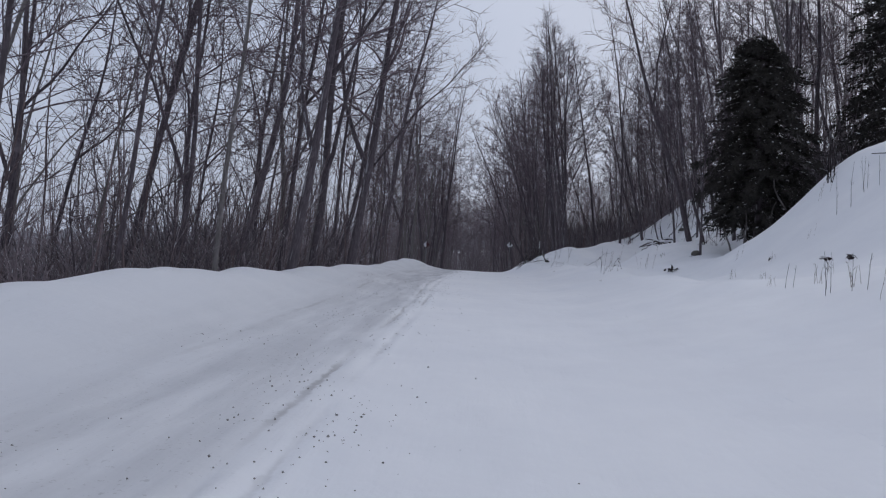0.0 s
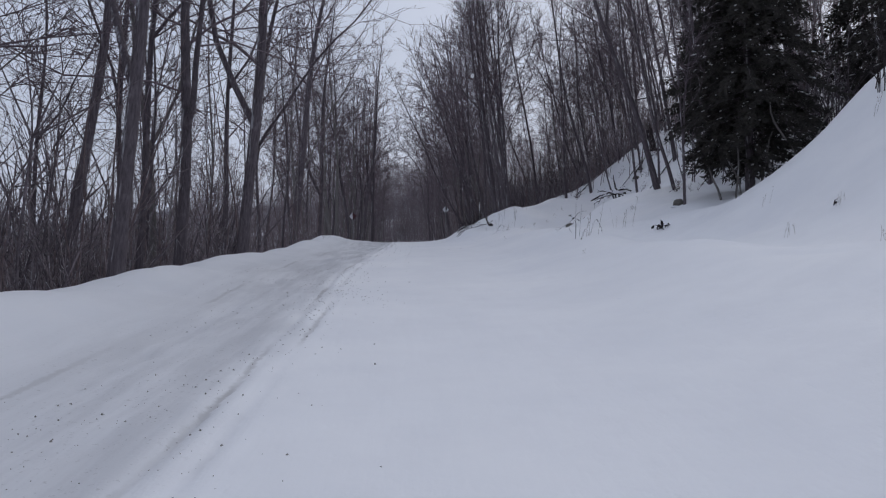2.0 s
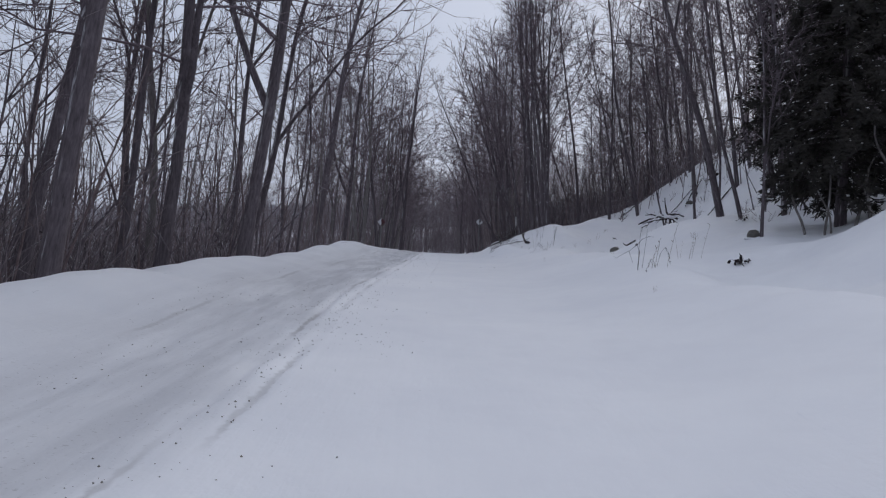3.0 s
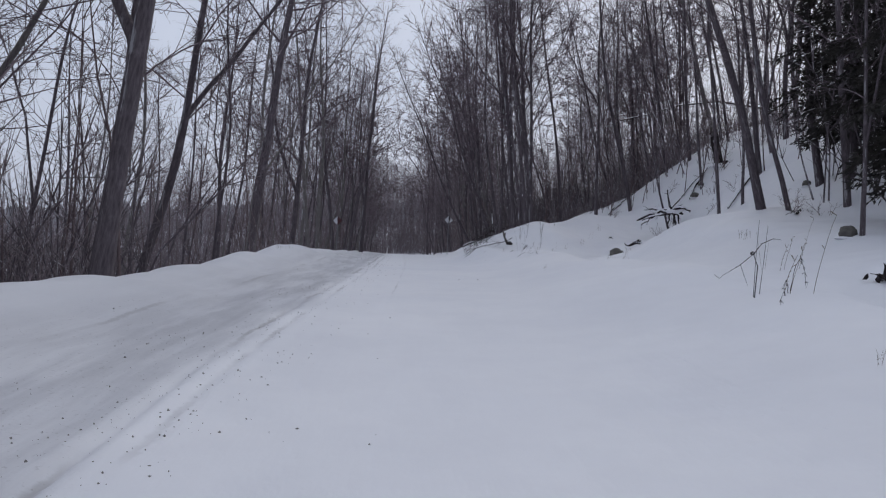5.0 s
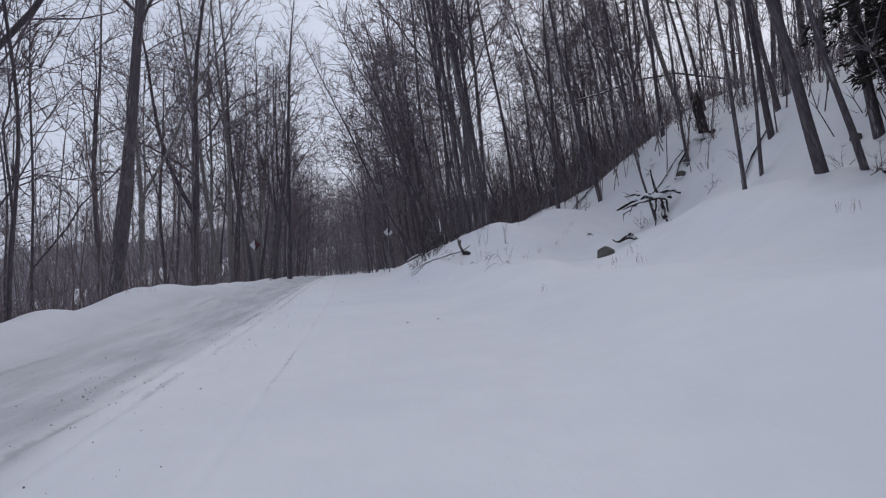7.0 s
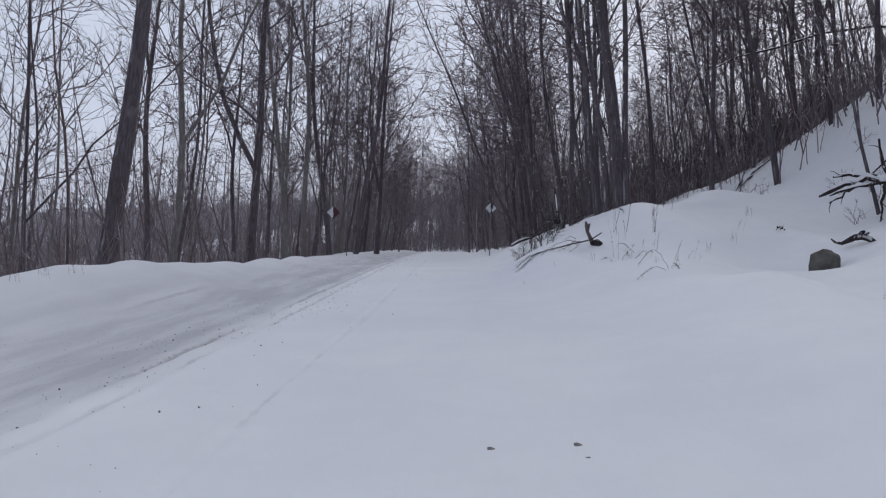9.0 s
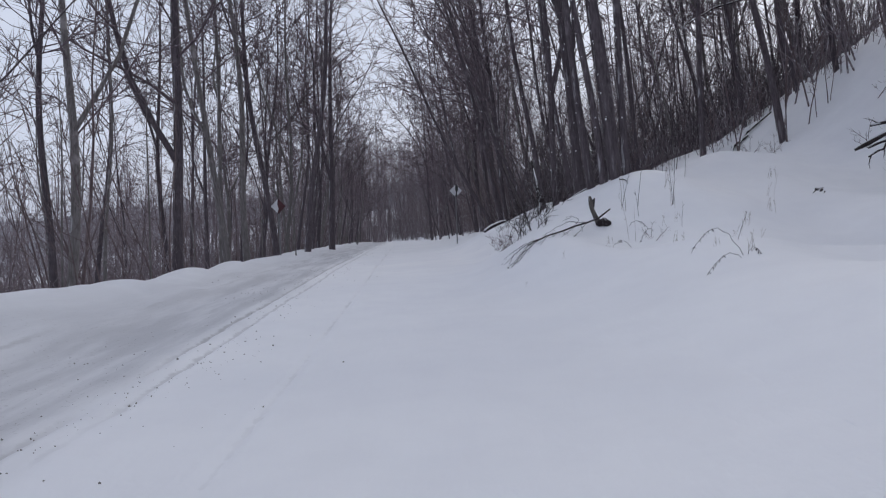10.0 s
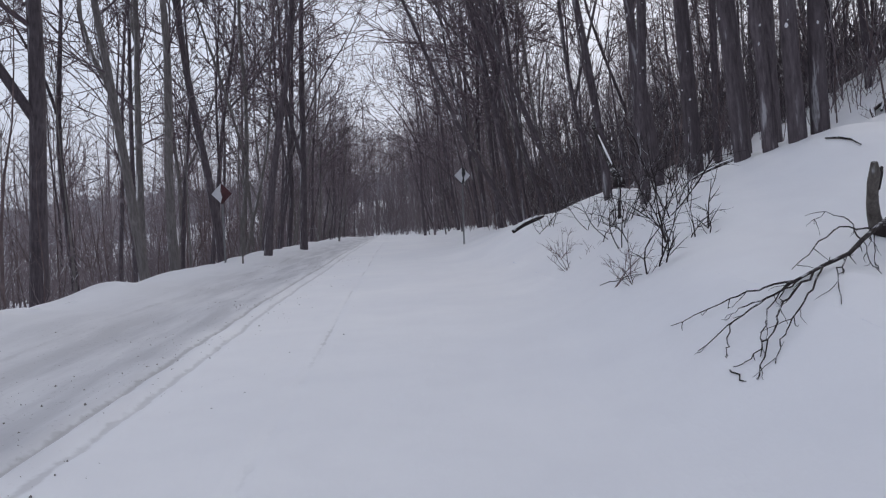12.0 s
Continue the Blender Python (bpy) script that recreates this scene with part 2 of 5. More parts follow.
def land_z(lat, y):
    """Height of the snow at a distance lat to the right of the driven line."""
    lat, y = np.broadcast_arrays(np.asarray(lat, float), np.asarray(y, float))
    z = road_z(y)
    right = soft_interp(lat, (0, 1.8, 3, 4, 5.6, 6.7, 8.5, 10, 13, 20, 45, 120, 2000), (0, 0.06, 0.42, 0.78, 1.0, 1.18, 2.05, 2.65, 3.9, 6.6, 15.0, 24.0, 60.0), 0.55)
    right = right * (0.9 + 0.1 * np.tanh((60 - y) / 10)) * np.interp(y, (-30, 60, 90, 200), (1, 1, 0.85, 0.7))
    right = right + hump(lat, y, 11.5, 13, 3.8, 7, 1.5) + hump(lat, y, 5.4, 45.4, 1.8, 2.3, 0.68) - hump(lat, y, 7.8, 39, 2.0, 3.0, 0.6) - hump(lat, y, 11.4, 43.5, 2.4, 4, 0.85) + hump(lat, y, 4.2, 57, 1.6, 5, 0.3) + hump(lat, y, 4.8, 51.5, 1.3, 2.8, 0.35)
    right = right + hump(lat, y, 10.8, 13.5, 2.2, 4.0, 0.75) + hump(lat, y, 10.6, 19.3, 1.9, 3.2, 1.2) - hump(lat, y, 18, 26, 5, 9, 2.2) + hump(lat, y, 18.5, 55.5, 3.7, 7, 1.8)
    right = right + hump(lat, y, 12.2, 22.0, 1.5, 2.2, 0.9) + hump(lat, y, 10.7, 17.8, 1.3, 1.8, 0.25) - hump(lat, y, 9.2, 23.4, 1.4, 2.4, 0.65)
    right = right + hump(lat, y, 7.6, 47.0, 1.6, 2.5, 0.8) + hump(lat, y, 9.4, 48.5, 1.6, 2.6, 0.6) - hump(lat, y, 10.8, 42.2, 2.2, 2.8, 0.5) - hump(lat, y, 6.3, 36.5, 1.6, 1.6, 0.15)
    for clat, cy, slat, amp in ((2.3, 40.8, 0.8, 0.39), (4.5, 40.8, 1.2, -0.38), (6.0, 40.8, 1.6, -0.2), (8.0, 40.8, 2.0, -0.05), (2.3, 43.2, 0.8, 0.28), (3.3, 43.2, 0.9, 0.14),
                                (4.5, 43.2, 1.2, 0.12), (6.0, 43.2, 1.6, 0.24), (2.3, 45.8, 0.8, -0.11), (3.3, 45.8, 0.9, 0.31), (4.5, 45.8, 1.2, 0.07), (6.0, 45.8, 1.6, -0.16), (3.0, 52.5, 0.9, 0.16), (3.0, 54.5, 0.9, 0.16)):
        right = right + hump(lat, y, clat, cy, slat, 1.9, amp)
    bank = np.interp(y, (-30, 6, 13, 16, 24, 28, 34, 40, 46, 55, 80, 200), (0.45, 0.42, 0.38, 0.33, 0.32, 0.16, 0.40, 0.32, 0.16, 0.16, 0.2, 0.2))
    lump = wave(lat, y, 3.1, 3) * 0.05 + wave(lat, y, 1.3, 4) * 0.018
    left = (bank + lump * 1.2) * (soft_interp(lat, (-4.9, -4.5, -3.0), (1.0, 1.0, 0.0), 0.35))
    left = left + soft_interp(lat, (-2000, -150, -60, -25, -9, -6.8, -5.2), (-16, -14, -8.5, -3.6, -1.3, -0.75, 0.0), 0.4)
    side = np.clip((lat - 1.5) / 2.5, 0, 1)
    z = z + np.where(lat > 0, right + lump * side * 1.1, left)
    i, w = between(y, BANK_Y)
    z = z + (BANK_H[i] * (1 - w) + BANK_H[i + 1] * w) * soft_interp(lat, (-5.6, -4.9, -4.5, -3.0), (0, 1, 1, 0), 0.35)
    j, u = between(y, DRIFT_Y)
    i, w = between(lat, DRIFT_LAT)
    drift = (DRIFT_H[j, i] * (1 - w) + DRIFT_H[j, i + 1] * w) * (1 - u) + (DRIFT_H[j + 1, i] * (1 - w) + DRIFT_H[j + 1, i + 1] * w) * u
    z = z + drift * np.clip((lat - 1.8) / 1.2, 0, 1)
    outside = np.clip((np.abs(lat + 1.0) - 3.2) / 2.0, 0, 1)
    z = z + wave(lat, y, 7.0, 5) * 0.05 * outside + wave(lat, y, 0.9, 6) * 0.006
    # wheel tracks in the packed snow: sharp grooves with pushed-up lips, and rough sanded snow between
    for c, w, d in ((0.0, 0.05, 0.020), (-0.26, 0.05, 0.028), (1.0, 0.035, 0.010), (-1.35, 0.20, 0.03), (-0.7, 0.35, 0.014)):
        q = lat - rut_x(y) - c
        d = d * np.clip((y - 22) / 5, 0, 1) if c == 1.0 else d
        d = d * np.clip(0.6 + 0.6 * np.clip((y - 35) / 2, 0, 1) + 0.6 * wave(0 * y, y, 5.0, 20 + int(w * 100) - int(c * 10)) + 0.35 * wave(lat, y, 0.8, 31), 0.05, 1.3)
        z = z - d * np.exp(-(q / w) ** 2) + (0.35 * d * np.exp(-((np.abs(q) - 2.4 * w) / w) ** 2) if w < 0.1 else 0)
    rough = np.exp(-((lat + 2.1) / 0.9) ** 4)
    z = z + rough * (wave(lat, y, 0.42, 7) * 0.006 + wave(lat, y, 0.19, 8) * 0.003)
    return z


def land(x, y):
    return float(land_z(x - float(road_x(y)), y))


def part(name, data, mat, parent, label=""):
    """Link a mesh, or a bmesh, as one part under a thing."""
    if isinstance(data, bmesh.types.BMesh):
        me = bpy.data.meshes.new(name)
        data.to_mesh(me)
        data.free()
        data = me
    if mat is not None and not data.materials:
        data.materials.append(mat)
    ob = new(name, data)
    ob.parent = parent
    return tagged(ob, label) if label else ob


def mesh_of(name, verts, faces, smooth=True):
    me = bpy.data.meshes.new(name)
    me.from_pydata([tuple(v) for v in verts], [], faces)
    if smooth:
        me.polygons.foreach_set("use_smooth", [True] * len(me.polygons))
    me.update()
    return me


def strip(name, lats, ys, mat):
    """A piece of the snow sheet between two lateral lines."""
    L, Y = np.meshgrid(lats, ys)
    Z = land_z(L, Y)
    X = L + road_x(Y)
    v = np.stack([X, Y, Z], -1).reshape(-1, 3)
    nl, ny = len(lats), len(ys)
    i = (np.arange(ny - 1)[:, None] * nl + np.arange(nl - 1)[None]).reshape(-1)
    f = np.stack([i, i + 1, i + nl + 1, i + nl], -1)
    me = mesh_of(name, v.tolist(), f.tolist())
    uv = me.uv_layers.new(name="lane")
    lane = np.stack([L - rut_x(Y), Y], -1).reshape(-1, 2)
    idx = np.empty(len(me.loops), int)
    me.loops.foreach_get("vertex_index", idx)
    uv.data.foreach_set("uv", lane[idx].reshape(-1))
    me.materials.append(mat)
    return tagged(new(name, me), kind="structure")


def steps(*runs):
    out = []
    for a, b, d in runs:
        out += list(np.arange(a, b - 1e-6, d))
    return np.array(out + [runs[-1][1]])


Y_LINES = steps((-900, -100, 160), (-100, -20, 10), (-20, -4, 1.0), (-4, 50, 0.2), (50, 80, 0.5), (80, 160, 3), (160, 1500, 100))
Y_ROAD = steps((-900, -100, 160), (-100, -20, 10), (-20, -4, 1.0), (-4, 1, 0.3), (1, 46, 0.14), (46, 80, 0.5), (80, 160, 3), (160, 1500, 100))
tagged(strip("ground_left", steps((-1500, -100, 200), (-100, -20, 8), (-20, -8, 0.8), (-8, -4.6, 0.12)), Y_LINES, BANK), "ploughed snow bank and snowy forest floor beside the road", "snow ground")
tagged(strip("road", steps((-4.6, -2.1, 0.06), (-2.1, -1.0, 0.025), (-1.0, -0.5, 0.025), (-0.5, 2.2, 0.13)), Y_ROAD, ROAD), "snow-covered country road with sand-stained wheel tracks", "road")
tagged(strip("ground_right", steps((2.2, 14, 0.16), (14, 30, 1.0), (30, 100, 7), (100, 1500, 200)), Y_LINES, SNOW), "smooth snow slope rising from the road", "snow ground")

# the woods close the view all round, far off
ang = np.radians(np.arange(0, 360.1, 0.25))
top = 5.5 - 6.5 * np.clip(-np.cos(ang) * 2, 0, 1) + 7 * np.exp(-((ang - 1.55) / 0.35) ** 2) + 1.6 * wave(ang * 60, ang * 0, 17.0, 12) + 1.2 * wave(ang * 60, ang * 0, 4.0, 13) + np.random.RandomState(3).uniform(-1.2, 1.2, len(ang))
ring = np.concatenate([np.column_stack([260 * np.cos(ang), 30 + 260 * np.sin(ang), np.full(len(ang), -22.0)]), np.column_stack([260 * np.cos(ang), 30 + 260 * np.sin(ang), top])])
hill = np.clip((ring[:, 0]) / 12, 0, 18)
ring[:, 2] += np.where(ring[:, 2] > -20, hill, 0)
k = len(ang)
me = mesh_of("backdrop", ring.tolist(), [(i, i + 1, k + i + 1, k + i) for i in range(k - 1)])
me.materials.append(FAR)
tagged(new("backdrop", me), "distant wooded ridge closing the view, haze grey in its colour", "distant woods", kind="structure")


# ---- trees ----
class Tubes:
    """Tapered tubes along polylines, gathered into one mesh; a fine one ends in a point."""

    def __init__(self):
        self.v, self.f, self.n = [], [], 0

    def add(self, pts, radii, k, cap=False):
        pts = np.asarray(pts, float)
        radii = np.asarray(radii, float)
        d = np.gradient(pts, axis=0)
        d /= np.linalg.norm(d, axis=1, keepdims=True) + 1e-9
        ref = np.array((0.31, 0.95, 0.05)) if abs(d[0][2]) > 0.8 else np.array((0.0, 0.0, 1.0))
        a = np.cross(d, ref)
        a /= np.linalg.norm(a, axis=1, keepdims=True) + 1e-9
        b = np.cross(d, a)
        th = np.arange(k) * 2 * np.pi / k
        ring = pts[:, None] + radii[:, None, None] * (np.cos(th)[None, :, None] * a[:, None] + np.sin(th)[None, :, None] * b[:, None])
        ring = ring.reshape(-1, 3)
        m = len(pts) - 1
        point = k == 3 and not cap
        if point:
            ring = np.concatenate([ring[:m * k], pts[-1:]])
        self.v.append(ring)
        for i in range(m - 1 if point else m):
            o = self.n + i * k
            for j in range(k):
                q = (j + 1) % k
                self.f.append((o + j, o + q, o + k + q, o + k + j))
        if point:
            o = self.n + (m - 1) * k
            for j in range(k):
                self.f.append((o + j, o + (j + 1) % k, o + k))
        if cap:
            o = self.n + m * k
            self.f.append(tuple(o + j for j in range(k)))
            self.f.append(tuple(self.n + k - 1 - j for j in range(k)))
        self.n += len(ring)

    def arrays(self):
        return np.concatenate(self.v), [t for f in self.f for t in ((f[:3], (f[0], f[2], f[3])) if len(f) == 4 else (f,))]

    def mesh(self, name):
        return mesh_of(name, np.concatenate(self.v).tolist(), self.f)


def shoot(rng, start, way, length, n, bend=0.12, rise=0.10):
    """A crooked branch that turns upwards as it grows."""
    pts = [np.array(start, float)]
    way = np.array(way, float)
    for _ in range(n):
        way = way + rng.normal(0, bend, 3) + np.array((0, 0, rise))
        way /= np.linalg.norm(way)
        pts.append(pts[-1] + way * length / n)
    return np.array(pts)


def tilted(rng, axis, angle):
    """A direction at an angle from an axis, any way round."""
    axis = axis / np.linalg.norm(axis)
    r = np.cross(axis, rng.normal(0, 1, 3))
    r /= np.linalg.norm(r) + 1e-9
    return axis * np.cos(angle) + r * np.sin(angle)


def bare_tree(seed, height, r0, first=0.35, limbs=20, subs=8, twigs=6, forks=1, lean=0.5, thin=1.0, reach=1.0, bias=0.35, coarse=False, spread=1.0):
    """Trunk tubes and crown tubes of a leafless broadleaf tree that spreads a little more towards its own +x."""
    rng = np.random.RandomState(seed)
    trunk, crown = Tubes(), Tubes()
    n = 14
    t = np.linspace(0, 1, n + 1)
    ph = rng.uniform(0, 6.28, 4)
    sway = height * lean * np.column_stack([0.020 * np.sin(4.4 * t + ph[0]) + 0.007 * np.sin(11 * t + ph[1]), 0.020 * np.sin(4.0 * t + ph[2]) + 0.007 * np.sin(10 * t + ph[3])])
    pts = np.column_stack([sway - sway[0], t * height])
    pts[0, 2] = -1.0
    rad = r0 * (1 - t) ** 0.8 * 0.92 + 0.012
    rad[0] *= 1.22
    rad[1:] *= rng.uniform(0.93, 1.07, n)
    ls, lk, ss = (3, 3, 1) if coarse else (6, 4, 3)
    trunk.add(pts[::2] if coarse else pts, rad[::2] if coarse else rad, 5 if coarse else 8)
    stems = [(pts, rad, first, 1.0)]
    for _ in range(forks):
        i = rng.randint(3, 8)
        p = shoot(rng, pts[i], tilted(rng, np.array((0, 0, 1.0)), rng.uniform(0.35, 0.65)), height * (1 - t[i]) * rng.uniform(0.65, 0.9), 9, 0.09, 0.07)
        r = np.linspace(rad[i] * 0.7, 0.012, 10)
        trunk.add(p[::3] if coarse else p, r[::3] if coarse else r, 4 if coarse else 6)
        stems.append((p, r, 0.2, 0.6))
    round_way = rng.uniform(0, 6.28)
    for sp, sr, lo, share in stems:
        count = max(2, int(limbs * share))
        for c in range(count):
            u = lo + (0.97 - lo) * (c + rng.rand()) / count
            j = u * (len(sp) - 1)
            i = min(int(j), len(sp) - 2)
            base = sp[i] + (sp[i + 1] - sp[i]) * (j - i)
            round_way += 2.4 + rng.normal(0, 0.5)
            out = np.array((np.cos(round_way), np.sin(round_way), 0)) + np.array((bias * rng.uniform(0, 1), 0, 0))
            axis = (sp[i + 1] - sp[i]) / np.linalg.norm(sp[i + 1] - sp[i])
            ang = spread * rng.uniform(0.7, 1.3) * (1.1 - 0.45 * u)
            lw = axis * np.cos(ang) + out * np.sin(ang)
            lw /= np.linalg.norm(lw)
            length = height * reach * rng.uniform(0.6, 1.1) * (0.36 * (1 - u) ** 0.8 + 0.06)
            limb = shoot(rng, base, lw, length, ls, 0.22, 0.06)
            r = max(0.013, sr[i] * rng.uniform(0.22, 0.42))
            lr = np.linspace(r, 0.007, ls + 1)
            crown.add(limb, lr, lk)
            for b in range(subs):
                k = 1 + (b * (ls - 1)) // subs if ls > 3 else rng.randint(0, ls)
                rest = length * (1 - k / (ls + 1.0))
                sub = shoot(rng, limb[k], tilted(rng, limb[k + 1] - limb[k], rng.uniform(0.45, 1.05)), rest * rng.uniform(0.3, 0.75) + 0.25, ss, 0.22, 0.06)
                crown.add(sub, np.linspace(max(0.010, lr[k] * 0.5), 0.006, ss + 1) * thin, 3)
                for _ in range(twigs):
                    q = rng.randint(1, ss + 1)
                    at_q = sub[q] + (sub[q - 1] - sub[q]) * rng.rand()
                    tw = shoot(rng, at_q, tilted(rng, sub[q] - sub[q - 1], rng.uniform(0.3, 0.95)), rng.uniform(0.25, 0.95), 1, 0.1, 0.05)
                    crown.add(tw, np.array((0.0075, 0.0035)) * thin, 3)
    return trunk, crown


def stand(x, y, turn=0.0, size=1.0, lean=0.0, way=0.0, sink=0.0):
    """The pose of a thing that stands on the snow, leaning by some degrees towards a compass way."""
    axis = Vector((-math.sin(radians(way)), math.cos(radians(way)), 0))
    tilt = Matrix.Rotation(radians(lean), 4, axis)
    return Matrix.Translation((x, y, land(x, y) - sink)) @ tilt @ Matrix.Rotation(radians(turn), 4, "Z") @ Matrix.Scale(size, 4)


KINDS = []
for seed, h, r, first, limbs, forks, reach, spread, name in (
        (1, 17, 0.17, 0.30, 13, 1, 1.1, 0.95, "tall"), (2, 16, 0.13, 0.34, 12, 1, 1.0, 0.8, "tall"), (3, 18, 0.24, 0.34, 12, 2, 1.25, 1.1, "forked"), (4, 15, 0.085, 0.36, 11, 0, 0.9, 0.75, "slim"),
        (5, 16, 0.12, 0.26, 14, 1, 1.1, 0.95, "tall"), (6, 12, 0.06, 0.30, 10, 0, 0.95, 0.8, "slim"), (7, 14, 0.075, 0.30, 11, 1, 0.95, 0.75, "slim"), (8, 17, 0.16, 0.26, 12, 3, 1.15, 1.1, "forked"),
        (9, 11, 0.05, 0.26, 10, 1, 1.0, 0.85, "slim"), (10, 15, 0.10, 0.26, 13, 1, 1.15, 1.0, "tall"), (14, 18, 0.21, 0.42, 13, 0, 1.1, 1.0, "stout")):
    tr, cr = bare_tree(seed, h, r, first, limbs + 2, 7, 4, forks, 0.6, 1.25, reach, spread=spread)
    airy = bare_tree(seed, h, r, first, limbs + 2, 6, 2, forks, 0.6, 1.9, reach, spread=spread)[1]
    KINDS.append((tr.mesh("trunk"), cr.mesh("crown"), name, airy.mesh("crown")))


PALE_TRUNKS = {}


def pale_trunk(kind):
    """The same trunk with smooth pale bark."""
    if kind not in PALE_TRUNKS:
        me = KINDS[kind][0].copy()
        me.materials.clear()
        me.materials.append(BARK_PALE)
        PALE_TRUNKS[kind] = me
    return PALE_TRUNKS[kind]


def plant(kind, m, label, pale=False):
    tree = new("bare_tree")
    tree.matrix_basis = m
    tagged(tree, label, "tree", "leafless roadside trees")
    trunk_mesh, crown_mesh, _, airy_mesh = KINDS[kind]
    x, y, _ = m.translation
    if y > 62 or x > 19 or x < -13 or y < 2:
        crown_mesh = airy_mesh
    part("trunk", pale_trunk(kind) if pale else trunk_mesh, BARK, tree)
    tagged(part("crown", crown_mesh, TWIG, tree, "fine leafless twigs"), kind="stuff")
    return tree


def lump_mesh():
    """A small rounded lump of wet snow."""
    bm = bmesh.new()
    bmesh.ops.create_icosphere(bm, subdivisions=2, radius=1.0)
    for v in bm.verts:
        v.co *= 1 + 0.8 * noise.noise(v.co * 1.4 + Vector((3, 1, 7)))
    for f in bm.faces:
        f.smooth = True
    me = bpy.data.meshes.new("snow_patch")
    bm.to_mesh(me)
    bm.free()
    me.materials.append(LOAD)
    return me


LUMP = lump_mesh()


def plaster(tree, kind, seed):
    """Lumps of blown snow stuck to the windward side of a trunk."""
    rs = np.random.RandomState(seed)
    verts = KINDS[kind][0].vertices
    back = tree.matrix_basis.to_3x3().inverted()
    for _ in range(9):
        i = rs.randint(1, 6)
        u = rs.rand()
        ring, above = [sum((verts[j * 8 + k].co for k in range(8)), Vector()) / 8 for j in (i, i + 1)]
        reach = (verts[i * 8].co - ring).length
        a = radians(rs.uniform(185, 265))
        way = (back @ Vector((math.cos(a), math.sin(a), 0))).normalized()
        lump = part("snow_patch", LUMP, LOAD, tree)
        s = rs.uniform(0.007, 0.018)
        lump.matrix_basis = Matrix.Translation(ring + (above - ring) * u + way * reach * 0.93) @ Matrix.Rotation(rs.uniform(-0.7, 0.7), 4, way) @ Matrix.Rotation(rs.uniform(0, 6.28), 4, "Z") @ Matrix.Diagonal((s * rs.uniform(0.7, 1.3), s, s * rs.uniform(0.7, 1.6), 1))


LABELS = {"stout": "stout leafless tree with one curved trunk in snow", "tall": "tall leafless grey-barked tree standing in snow", "forked": "large forked leafless tree with dark bark in snow", "slim": "slender leafless tree with thin straight trunk in snow"}
placed = []


def grow_tree(kind, x, y, turn, size, lean, way, label="", pale=False):
    placed.append((x, y))
    tree = plant(kind, stand(x, y, turn, size, lean, way), label or ("leafless tree with smooth pale grey bark in snow" if pale else LABELS[KINDS[kind][2]]), pale)
    if 6 < x < 10.5 and 44 < y < 60:
        plaster(tree, kind, int(x * 100))
    return tree


# the trees that stand out along the road: kind, x, y, turn, size, lean, way of the lean (0 = to the right)
for row in (
        (10, -4.2, 41.0, 20, 1.05, 8, 0), (0, -3.75, 25.6, 40, 1.1, 8, 0), (4, -5.9, 33.5, 340, 1.1, 14, 0), (0, -4.1, 16.8, 10, 0.85, 8, 10),
        (7, -4.7, 22.2, 60, 1.0, 4, 0), (1, -6.8, 20.8, 200, 1.05, 7, 0), (0, -3.7, 51.1, 90, 1.05, 4, 0), (1, -8.0, 52.4, 30, 1.0, 3, 0),
        (1, -1.9, 58.9, 0, 1.05, 4, 180), (1, -0.9, 61.5, 210, 1.1, 6, 0),
        (0, -0.2, 67.0, 120, 1.0, 2, 0), (1, 12.1, 32.4, 40, 1.0, 17, 170), (5, 12.5, 35.4, 90, 0.9, 4, 170), (6, 12.6, 31.7, 140, 0.9, 14, 170),
        (9, 7.62, 45.75, 180, 0.95, 6, 180), (3, 7.85, 45.5, 100, 1.0, 4, 180), (3, 8.0, 45.25, 200, 1.1, 7, 180), (9, 8.28, 45.2, 250, 0.95, 4, 180), (3, 7.49, 48.67, 250, 1.0, 5, 180), (1, 8.5, 46.6, 40, 1.0, 7, 180), (4, 7.9, 47.6, 20, 1.05, 5, 180), (9, 8.9, 47.9, 80, 1.1, 5, 180), (6, 8.3, 49.8, 120, 1.1, 8, 180),
        (4, 7.2, 92.7, 200, 1.0, 3, 180), (4, 10.0, 54.6, 200, 1.1, 4, 180), (3, 7.76, 51.15, 160, 1.0, 6, 180),
        (6, 10.1, 25.6, 30, 0.55, 4, 170), (1, 14.9, 33.7, 200, 0.95, 9, 175), (3, 15.9, 38.9, 200, 1.1, 10, 170), (6, 14.4, 37.4, 10, 0.7, 6, 180), (3, 17.0, 39.9, 10, 1.0, 12, 175),
        (5, 16.3, 44.3, 50, 1.0, 6, 180), (9, 13.7, 30.8, 120, 0.9, 5, 180),
        (6, 7.4, 58.5, 180, 1.0, 26, 180), (3, 8.6, 57.0, 180, 0.95, 20, 180), (4, 9.2, 66.0, 180, 1.25, 9, 180), (9, 9.6, 72.0, 190, 1.35, 5, 180), (4, 10.0, 79.0, 170, 1.35, 4, 180),
        (3, -1.7, 71.0, 10, 1.05, 4, 0), (9, -1.4, 84.0, 0, 1.0, 2, 0),  (6, -1.4, 68.0, 0, 1.1, 7, 0), (6, 9.3, 61.5, 180, 1.0, 15, 180), (6, 14.6, 43.9, 180, 0.6, 14, 180)):
    grow_tree(*row)
for row in ((4, -3.1, 55.4, 60, 1.1, 6, 180), (1, -2.7, 56.6, 200, 1.05, 2, 180), (9, -3.9, 57.5, 140, 1.1, 4, 0), (6, -2.0, 62.2, 10, 1.1, 3, 0), (4, -5.2, 47.2, 310, 1.0, 5, 0)):
    grow_tree(*row, pale=True)

rng = np.random.RandomState(11)


